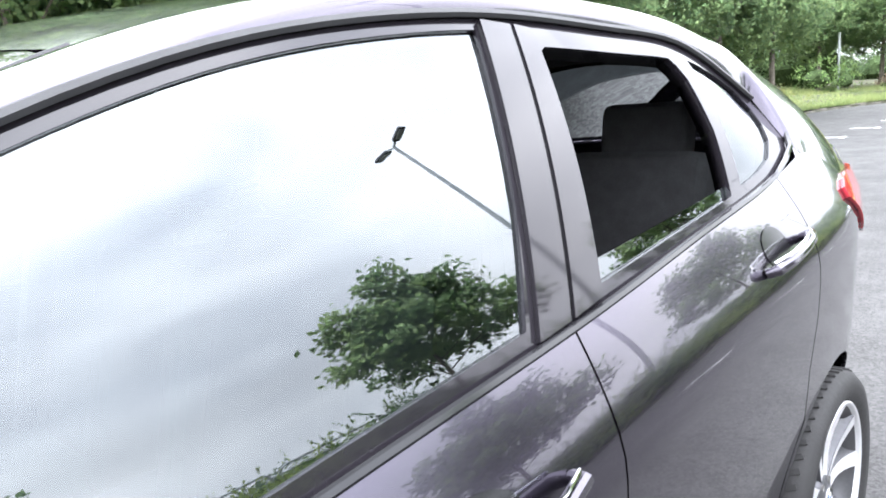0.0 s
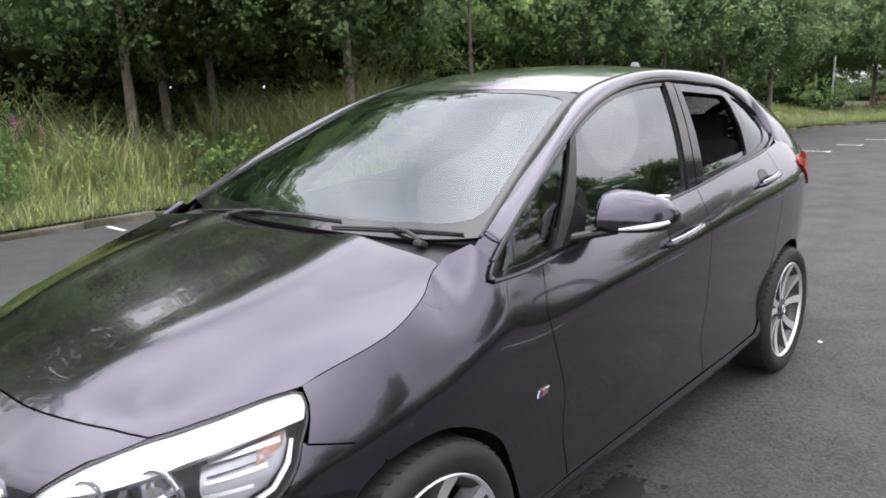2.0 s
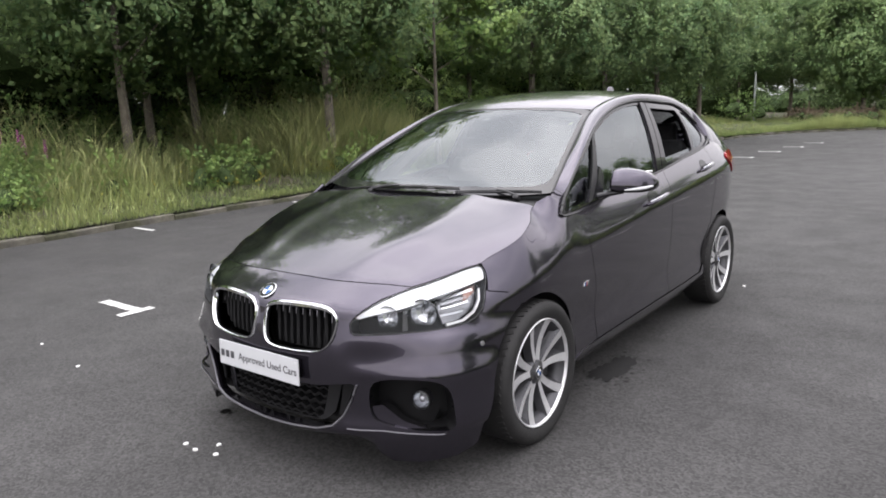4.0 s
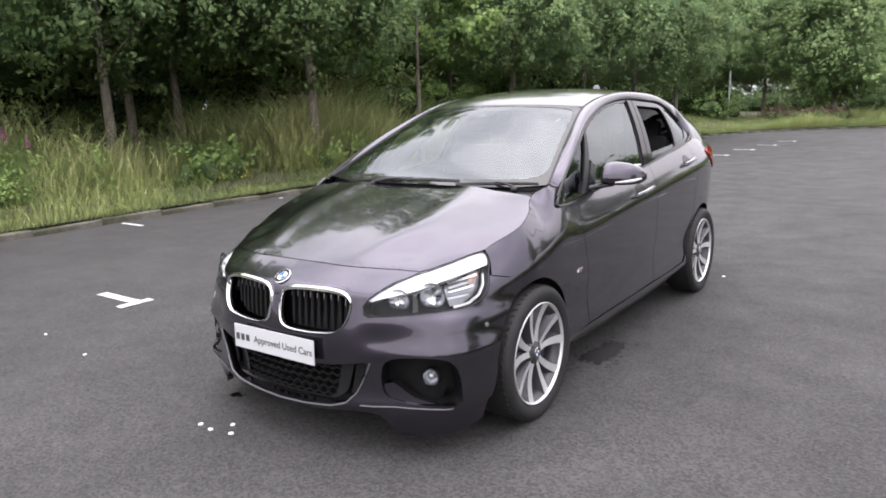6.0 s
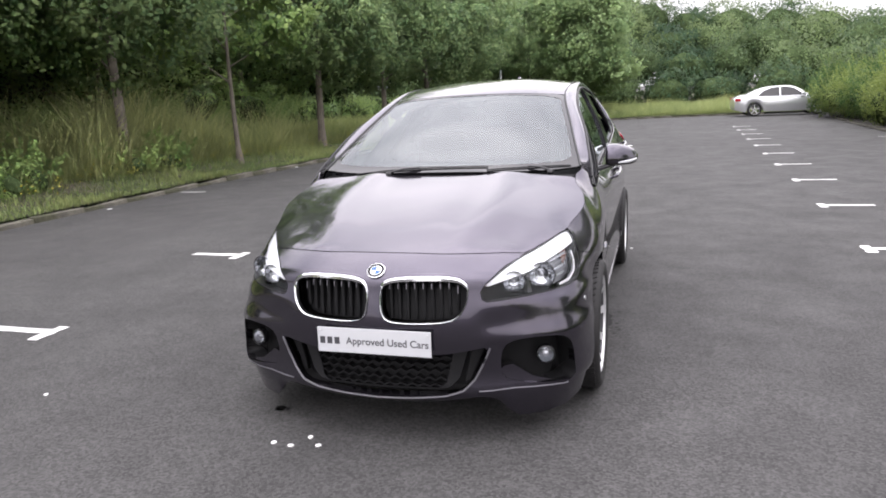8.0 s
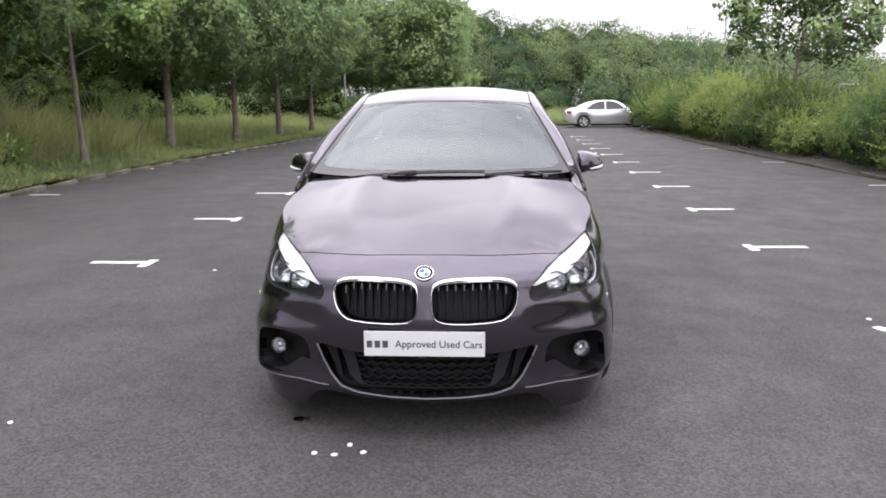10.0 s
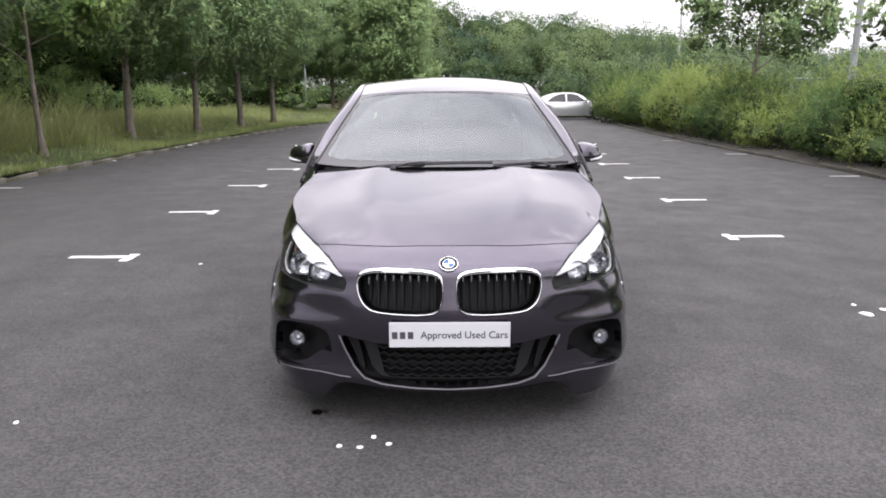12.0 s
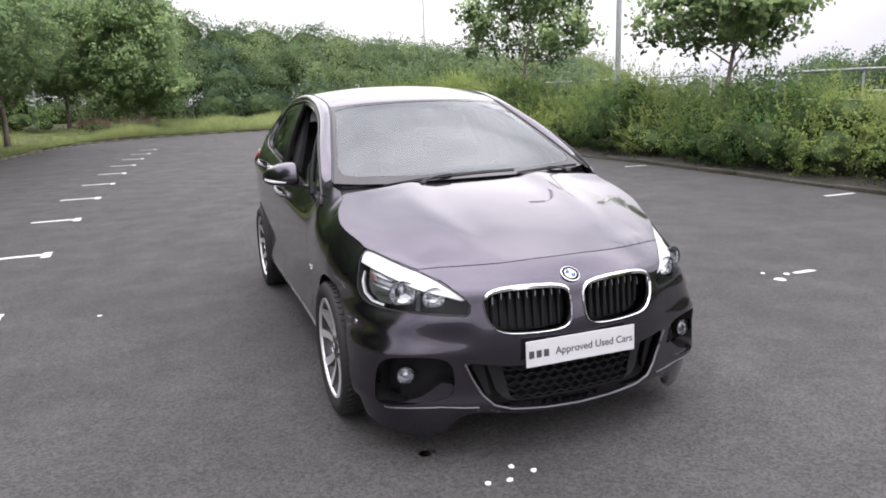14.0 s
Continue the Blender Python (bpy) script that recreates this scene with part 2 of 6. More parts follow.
def ramp(a, b, q):
    f = min(max((q - a) / (b - a), 0.0), 1.0)
    return f * f * (3 - 2 * f)


# The body's outline in plan, along s from the nose's middle round the left side to the tail's.
PLAN = spline([(0, 0, -.835), (.22, .22, -.82), (.42, .42, -.778), (.6, .592, -.705), (.76, .737, -.605), (.92, .832, -.462),
               (1.08, .874, -.305), (1.37, .895, -.01), (1.85, .887, .47), (2.65, .882, 1.27), (3.45, .886, 2.07),
               (4.05, .882, 2.67), (4.25, .866, 2.87), (4.5, .815, 3.1), (4.73, .735, 3.31), (4.92, .56, 3.43), (5.2, .28, 3.49), (5.48, 0, 3.505)])
NOSE = spline([(.14, .10), (.19, .03), (.235, .0), (.29, .004), (.37, .006), (.46, .0), (.54, .006), (.61, .02), (.67, .034), (.712, .05), (.742, .088), (.772, .135), (.812, .21), (.852, .30)])
# how far the wings and doors are drawn forward above the shoulder, and the way back
FORWARD = spline([(-.3, 0), (-.1, -.004), (.02, -.022), (.12, -.055), (.22, -.090), (.32, -.112), (.45, -.115), (.65, -.105), (1.0, -.10), (1.36, -.10), (1.66, -.03), (1.85, -.012), (2.2, -.008), (2.7, 0)])
BACK = spline([(.208, .112), (.335, .115), (.545, .105), (.90, .10), (1.26, .10), (1.63, .03), (1.838, .012), (2.192, .008), (2.7, 0), (3.0, 0)])
# the seam between bonnet and wing: half width and height along y
HOODX = spline([(-.75, .50), (-.5, .64), (-.25, .781), (-.10, .806), (0, .805), (.08, .787), (.145, .762), (.205, .738), (.33, .69)])
HOODZ = spline([(-.75, .66), (-.5, .75), (-.25, .842), (-.10, .888), (0, .922), (.08, .954), (.145, .983), (.205, 1.012), (.33, 1.05)])
SEAM = (-.25, -.1, 0, .1, .2, .317)
TOPZ = spline([(-.5, .755)] + [(y, HOODZ(y + FORWARD(y))) for y in SEAM] + [(.42, 1.036), (.5, 1.032), (.65, 1.004), (.9, 1.0), (1.37, 1.03), (2.12, 1.108), (2.48, 1.14), (3.0, 1.165), (3.5, 1.17)])
TOPD = spline([(-.5, .07)] + [(y, PLAN(y + 1.38)[0] - HOODX(y + FORWARD(y))) for y in SEAM] + [(.42, .114), (.5, .094), (.65, .085), (.9, .085), (1.37, .085), (2.12, .085), (2.48, .10), (3.0, .11), (3.5, .06)])
POWER = spline([(-.5, 1.2), (0, 1.2), (.12, 1.3), (.22, 1.6), (.317, 1.9), (.42, 1.7), (.5, 1.35), (.65, 1.2), (3.5, 1.2)])
SHOULDER = spline([(-.5, .63), (-.27, .67), (0, .72), (.25, .742), (.5, .765), (1.45, .855), (2.3, .935), (2.9, .98), (3.5, .99)])
SILL = spline([(.12, .17), (.17, .115), (.21, .07), (.26, .028), (.31, .016), (.4, .028), (.55, .018), (.7, .005), (.8, .0), (1.2, 0)])


def lowered(z):
    """The lower bodywork hangs a little deeper."""
    return z - .028 * (1 - ramp(.28, .56, z))


def body(s, z):
    """The point of the body's skin at s along the plan and height z."""
    p, q, r = PLAN(s), PLAN(s - .01), PLAN(s + .01)
    t = (r - q) / np.linalg.norm(r - q)
    y = p[1]
    sh, top, d = SHOULDER(y), TOPZ(y), TOPD(y)
    w = (z - sh) / (top - sh)
    w = (w + math.sqrt(w * w + .03)) / 2.015
    side = SILL(z) + d * w ** POWER(y)
    f = ramp(.62, 1.12, s)
    inset = (1 - f) * NOSE(z) + f * side if f < 1 else side
    if .62 < s < 1.4:
        inset += .024 * ramp(.62, .85, s) * (1 - ramp(1.12, 1.4, s)) * ramp(.55, .66, z)
    flare = .046 * ramp(.5, .88, s) * (1 - ramp(1.0, 1.42, s)) * (1 - ramp(.42, .62, z))
    inset -= flare
    crease = .006 * math.exp(-((z - .520) / .045) ** 2) - .003 * math.exp(-((z - .466) / .024) ** 2) - .002 * math.exp(-((z - .590) / .022) ** 2)
    inset += crease * ramp(.40, .52, s) * (1 - ramp(.95, 1.18, s))
    if z < .25:
        inset *= 1 - .8 * ramp(.5, .57, s) * (1 - ramp(.95, 1.15, s))
    return np.array((p[0] - t[1] * inset, p[1] + t[0] * inset, lowered(z)))


# Roof edge beside the glass, and the top of the side windows, along y.
INNER = spline([(.22, .782, .985), (.36, .750, 1.055), (.50, .716, 1.126), (.65, .680, 1.201), (.9, .622, 1.318), (1.16, .572, 1.425), (1.45, .570, 1.487), (1.85, .568, 1.508), (2.3, .56, 1.49), (2.75, .54, 1.425), (3.1, .52, 1.33)])
OUTER = spline([(.27, .824, .935), (.32, .814, .987), (.37, .808, 1.030), (.5, .783, 1.112), (.683, .748, 1.208), (.88, .700, 1.296), (1.002, .672, 1.343), (1.24, .639, 1.417), (1.498, .622, 1.457), (1.795, .614, 1.468), (2.145, .614, 1.45), (2.413, .622, 1.417), (2.628, .655, 1.32), (2.8, .70, 1.215)])
BELT = spline([(.385, .958), (.558, .953), (.73, .964), (1.366, 1.02), (1.695, 1.053), (2.122, 1.101), (2.33, 1.119), (2.48, 1.135), (2.8, 1.168)])

def belt_at(y):
    """The height of the windows' lower edge."""
    return BELT(y + BACK(y))


CENTRE = spline([(.15, 1.025), (.35, 1.095), (.6, 1.235), (.85, 1.36), (1.04, 1.448), (1.25, 1.505), (1.55, 1.543), (1.85, 1.553), (2.25, 1.545), (2.65, 1.52), (3.05, 1.465), (3.25, 1.43)])
HOOD = spline([(-.75, .755), (-.64, .797), (-.5, .855), (-.3, .918), (0, .99), (.2, 1.03), (.4, 1.065)])


def glasshouse(y, z):
    """The point of the side windows' skin."""
    b, o = belt_at(y), OUTER(y)
    base = body(y + BACK(y) + 1.38, b)[0]
    v = (z - b) / max(o[1] - b, .05)
    k = min(max((o[1] - b) / .3, 0), 1)
    return np.array((base + (o[0] - base) * (v + .32 * k * (v * v - v)), y, z))


def top(x, y):
    """The windscreen and roof."""
    e = INNER(y)
    c = CENTRE(y)
    return np.array((x, y, c - (c - e[1]) * abs(x / e[0]) ** 2.3))


def bonnet(x, y):
    e, z = HOODX(y), HOODZ(y)
    c = HOOD(y)
    q = abs(x) / e
    ridge = .012 * math.exp(-((q - .52) / .13) ** 2) * ramp(-.7, -.4, y)
    return np.array((x, y, c - (c - z) * q ** 2.6 + ridge))


# The line where the bonnet meets nose, headlight and wing, on the skin.
HOOD_EDGE = [(0, .796), (.15, .795), (.296, .791), (.45, .789), (.595, .785), (.70, .777), (.792, .787), (.893, .802), (.961, .814), (1.034, .827), (1.112, .836)]
HOOD_EDGE += [(y + 1.38, TOPZ(y)) for y in np.linspace(-.22, .315, 18)]
EDGE_PTS = np.array([body(s + (u - s) * k / 4, z + (w - z) * k / 4) for (s, z), (u, w) in zip(HOOD_EDGE, HOOD_EDGE[1:]) for k in range(4)] + [body(*HOOD_EDGE[-1])])
for p in EDGE_PTS:
    p[1] += FORWARD(p[1]) * ramp(-.28, -.16, p[1])
EDGE_GAP = np.array([p[2] - bonnet(p[0], p[1])[2] for p in EDGE_PTS])


def hood(x, y):
    """The bonnet, drawn to meet the panels round it."""
    p = bonnet(x, y)
    d = np.hypot(EDGE_PTS[:, 0] - abs(x), EDGE_PTS[:, 1] - y)
    w = 1 / (d + .01) ** 3
    g = float(w @ EDGE_GAP / w.sum())
    p[2] += g * math.exp(-(float(d.min()) / .10) ** 2)
    return p


# ---- mesh tools ----
def mesh_of(name, verts, faces, material, smooth=True, normals=None):
    me = bpy.data.meshes.new(name)
    me.from_pydata([tuple(map(float, v)) for v in verts], [], [tuple(f) for f in faces])
    me.materials.append(material)
    me.polygons.foreach_set("use_smooth", [smooth] * len(me.polygons))
    if normals is not None:
        me.normals_split_custom_set_from_vertices([tuple(map(float, n)) for n in normals])
    me.update()
    return me


def part_mesh(name, me, parent=None, label=""):
    ob = new(name, me)
    ob.parent = parent
    return tagged(ob, label)


def part(name, bm, material, parent=None, label="", smooth=False, sharp=35):
    """Links a bmesh as one mesh object under a thing or a part."""
    bmesh.ops.recalc_face_normals(bm, faces=bm.faces)
    me = bpy.data.meshes.new(name)
    if smooth:
        for e in bm.edges:
            if len(e.link_faces) == 2 and e.calc_face_angle(0) > radians(sharp):
                e.smooth = False
    for f in bm.faces:
        f.smooth = smooth
    bm.to_mesh(me)
    bm.free()
    me.materials.append(material)
    return part_mesh(name, me, parent, label)


def thing(name, m, label, category, group="", kind=""):
    """An Empty at the base of a thing."""
    ob = new(name)
    ob.empty_display_size = .1
    ob.matrix_world = m
    return tagged(ob, label, category, group, kind)


def box(bm, sx, sy, sz, m, bevel=0.0, seg=2, taper=None):
    """A box of that size centred at m, bevelled; taper: (x, y) scale of its top."""
    g = bmesh.ops.create_cube(bm, size=1, matrix=Matrix.Diagonal((sx, sy, sz, 1)))
    vs = g["verts"]
    if taper:
        for v in vs:
            if v.co.z > 0:
                v.co.x, v.co.y = v.co.x * taper[0], v.co.y * taper[1]
    if bevel:
        es = list({e for v in vs for e in v.link_edges})
        r = bmesh.ops.bevel(bm, geom=es + vs, offset=bevel, segments=seg, profile=.6, affect="EDGES", clamp_overlap=True)
        vs = list({v for f in r["faces"] for v in f.verts} | {v for v in vs if v.is_valid})
        vs = [v for v in vs if v.is_valid]
    bmesh.ops.transform(bm, matrix=m, verts=vs)
    return bm


def tube(bm, path, radii, n=8, caps=True):
    """A tube along points with a radius at each."""
    pts = [Vector(p) for p in path]
    rings = []
    for i, p in enumerate(pts):
        d = (pts[min(i + 1, len(pts) - 1)] - pts[max(i - 1, 0)]).normalized()
        side = d.cross(Vector((0, 0, 1)) if abs(d.z) < .9 else Vector((1, 0, 0))).normalized()
        up = side.cross(d)
        r = float(radii[i]) if hasattr(radii, "__len__") else radii
        rings.append([bm.verts.new(p + (side * math.cos(a) + up * math.sin(a)) * r) for a in (2 * math.pi * k / n for k in range(n))])
    for a, b in zip(rings, rings[1:]):
        for k in range(n):
            bm.faces.new((a[k], a[(k + 1) % n], b[(k + 1) % n], b[k]))
    if caps:
        bm.faces.new(rings[0])
        bm.faces.new(rings[-1][::-1])
    return bm


def lathe(bm, profile, n=48, axis="X"):
    """Turns (radius, along) points round the axis."""
    rings = []
    for r, h in profile:
        ring = []
        for k in range(n):
            a = 2 * math.pi * k / n
            c, s = r * math.cos(a), r * math.sin(a)
            ring.append(bm.verts.new((h, c, s) if axis == "X" else (c, s, h)))
        rings.append(ring)
    for a, b in zip(rings, rings[1:]):
        for k in range(n):
            bm.faces.new((a[k], a[(k + 1) % n], b[(k + 1) % n], b[k]))
    return bm


def inset(poly, d):
    """The outline moved inwards by d (outwards: minus)."""
    n = len(poly)
    p = [Vector(q) for q in poly]
    area = sum(p[i].x * p[(i + 1) % n].y - p[(i + 1) % n].x * p[i].y for i in range(n))
    sg = 1 if area > 0 else -1
    out = []
    for i in range(n):
        a, b = (p[i] - p[i - 1]).normalized(), (p[(i + 1) % n] - p[i]).normalized()
        na, nb = Vector((-a.y, a.x)) * sg, Vector((-b.y, b.x)) * sg
        m = (na + nb)
        m = m / max(m.length_squared / 2, .35) if m.length > 1e-6 else na
        out.append(tuple(p[i] + d * m))
    return out


def dense(poly, step, closed=True):
    """The outline with points added so that none lie further apart than step."""
    out = []
    n = len(poly)
    for i in range(n if closed else n - 1):
        a, b = Vector(poly[i]), Vector(poly[(i + 1) % n])
        k = max(1, math.ceil((b - a).length / step))
        out += [tuple(a.lerp(b, j / k)) for j in range(k)]
    return out if closed else out + [tuple(poly[-1])]


def rounded(poly, step=.02, rounds=2):
    """The outline with its corners cut by halves (Chaikin)."""
    p = [Vector(q) for q in poly]
    for _ in range(rounds):
        p = [r for i in range(len(p)) for r in (p[i].lerp(p[(i + 1) % len(p)], .25), p[i].lerp(p[(i + 1) % len(p)], .75))]
    return dense([tuple(q) for q in p], step)


def inside(q, poly):
    c = False
    x, y = q
    for (ax, ay), (bx, by) in zip(poly, poly[1:] + poly[:1]):
        if (ay > y) != (by > y) and x < (bx - ax) * (y - ay) / (by - ay) + ax:
            c = not c
    return c


def near(q, poly, d):
    pts = np.array(poly)
    return float(np.min(np.hypot(pts[:, 0] - q[0], pts[:, 1] - q[1]))) < d


CAR_HEART = np.array((0.0, 1.3, .6))


def normal_of(fn, u, v, heart=CAR_HEART):
    e = 2e-3
    n = np.cross(fn(u + e, v) - fn(u - e, v), fn(u, v + e) - fn(u, v - e))
    n = n / (np.linalg.norm(n) + 1e-12)
    return n if n @ (fn(u, v) - heart) > 0 else -n


def sheet(name, outline, fn, material, parent=None, holes=(), step=.03, thick=.02, lift=0.0, mirror=False, label="", back=False, heart=CAR_HEART):
    """A shaped panel: an outline with holes in the plane of fn's two coordinates, laid on the surface fn, with turned-in edges."""
    from_geo = delaunay
    outline = dense(outline, step)
    holes = [dense(h, step) for h in holes]
    pts = list(outline)
    edges = [(i, (i + 1) % len(outline)) for i in range(len(outline))]
    for h in holes:
        o = len(pts)
        pts += h
        edges += [(o + i, o + (i + 1) % len(h)) for i in range(len(h))]
    us, vs = [p[0] for p in outline], [p[1] for p in outline]
    loops = [outline, *holes]
    row = 0
    v = min(vs) + step * .5
    while v < max(vs):
        u = min(us) + step * (.5 if row % 2 else 1)
        while u < max(us):
            q = (u, v)
            if inside(q, outline) and not any(inside(q, h) for h in holes) and not any(near(q, l, step * .55) for l in loops):
                pts.append(q)
            u += step
        v += step
        row += 1
    got = from_geo([Vector(p) for p in pts], edges, [], 1, 1e-6)
    flat, tris = got[0], got[2]
    keep = []
    for f in tris:
        c = sum((flat[i] for i in f), Vector((0, 0))) / len(f)
        if inside((c.x, c.y), outline) and not any(inside((c.x, c.y), h) for h in holes):
            keep.append(tuple(f))
    pos, nor = [], []
    for q in flat:
        n = normal_of(fn, q.x, q.y, heart)
        pos.append(fn(q.x, q.y) + lift * n)
        nor.append(n)
    faces = []
    for f in keep:
        a, b, c = (pos[i] for i in f[:3])
        faces.append(f if np.cross(b - a, c - a) @ nor[f[0]] > 0 else f[::-1])
    if thick:
        count = {}
        for f in faces:
            for i in range(len(f)):
                e = (f[i], f[(i + 1) % len(f)])
                count[e] = count.get(e, 0) + 1
        rim = [e for e in count if (e[1], e[0]) not in count]
        twin = {}
        base_n = len(pos)
        front = list(faces)
        for a, b in rim:
            k = []
            for i in (b, a):
                k.append(len(pos))
                pos.append(pos[i])
                nor.append(nor[i])
            for i in (a, b):
                if i not in twin:
                    twin[i] = len(pos)
                    pos.append(pos[i] - thick * nor[i])
                    nor.append(-nor[i])
                k.append(twin[i])
            edge = pos[b] - pos[a]
            side = np.cross(edge, nor[a])
            side = side / (np.linalg.norm(side) + 1e-9)
            nor[k[0]] = nor[k[1]] = side
            faces.append(tuple(k))
        if back:
            off = len(pos)
            for i in range(base_n):
                pos.append(pos[i] - thick * nor[i])
                nor.append(-nor[i])
            faces += [tuple(off + i for i in f[::-1]) for f in front]
    if mirror:
        pos = [p * (-1, 1, 1) for p in pos]
        nor = [n * (-1, 1, 1) for n in nor]
        faces = [f[::-1] for f in faces]
    return part_mesh(name, mesh_of(name, pos, faces, material, True, nor), parent, label)


def band(name, outer, width, fn, material, parent=None, height=.008, mirror=False, label="", lift=0.0):
    """A raised moulding that follows a closed outline, width wide, standing height proud of fn."""
    inner = inset(outer, width) if not hasattr(width, "__call__") else [tuple(Vector(a).lerp(Vector(b), 1)) for a, b in zip(outer, width(outer))]
    mid = [tuple((Vector(a) + Vector(b)) / 2) for a, b in zip(outer, inner)]
    n = len(outer)
    rows = []
    for loop, up in ((outer, -.01), (outer, height * .6), (mid, height), (inner, height * .6), (inner, -.012)):
        rows.append([fn(*q) + (up + lift) * normal_of(fn, *q) for q in loop])
    verts = [p for r in rows for p in r]
    faces = [(k * n + i, k * n + (i + 1) % n, (k + 1) * n + (i + 1) % n, (k + 1) * n + i) for k in range(len(rows) - 1) for i in range(n)]
    if mirror:
        verts = [p * (-1, 1, 1) for p in verts]
    bm = bmesh.new()
    vs = [bm.verts.new(tuple(map(float, p))) for p in verts]
    for f in faces:
        bm.faces.new([vs[i] for i in f])
    return part(name, bm, material, parent, label, smooth=True, sharp=50)


# ---- the grey car ----
from mathutils.geometry import delaunay_2d_cdt as delaunay

SY = 1.38
WHEEL_Y, WHEEL_Z, ARCH = (0.0, 2.67), .297, .366


def skin(s, z):
    """The body on both sides: s below 0 is the right side."""
    p = body(abs(s), z)
    return p if s >= 0 else p * (-1, 1, 1)


def shelf(depth):
    """The skin moved inwards."""
    return lambda s, z: skin(s, z) - depth * normal_of(skin, s, z)


def arch(y0, a0, a1, n=22, r=ARCH):
    """Points (s, z) of a wheel arch, by the angle from straight ahead."""
    pts = []
    for a in np.linspace(a0, a1, n):
        z = q = WHEEL_Z + r * math.sin(radians(a))
        for k in range(6):
            q += z - lowered(q)
        pts.append((SY + y0 - r * math.cos(radians(a)), q))
    return pts


LAMP_LOW = [(0.462, 0.653), (0.466, 0.621), (0.485, 0.61), (0.567, 0.614), (0.7, 0.623), (0.8, 0.625), (0.886, 0.628), (0.964, 0.636), (1.016, 0.661), (1.052, 0.701), (1.075, 0.741)]
LAMP_TOP = [(1.101, 0.774), (1.111, 0.802), (1.108, 0.834), (1.034, 0.827), (0.961, 0.814), (0.893, 0.802), (0.792, 0.787), (0.7, 0.777), (0.64, 0.762), (0.586, 0.743), (0.55, 0.726), (0.518, 0.707), (0.485, 0.682)]
KIDNEY = [(0.026, 0.613), (0.027, 0.668), (0.04, 0.698), (0.085, 0.712), (0.2, 0.717), (0.31, 0.716), (0.375, 0.706), (0.402, 0.681), (0.402, 0.643), (0.388, 0.593), (0.36, 0.553), (0.32, 0.532), (0.22, 0.525), (0.11, 0.525), (0.055, 0.535), (0.033, 0.563)]
FOG = [(.545, .30), (.532, .364), (.545, .432), (.60, .454), (.695, .459), (.775, .45), (.812, .428), (.832, .395), (.84, .33), (.842, .258), (.75, .264), (.66, .274), (.595, .284)]
INTAKE = [(0, 0.408), (0.28, 0.404), (0.4, 0.42), (0.49, 0.432), (0.465, 0.372), (0.425, 0.307), (0.375, 0.26), (0.3, 0.238), (0.15, 0.224), (0, 0.22)]


KIDNEY = [(s * 1.025, z) for s, z in KIDNEY]


def both(half):
    """A half outline that starts and ends on the middle line, made whole."""
    return half + [(-s, z) for s, z in half[::-1] if s > 1e-6]


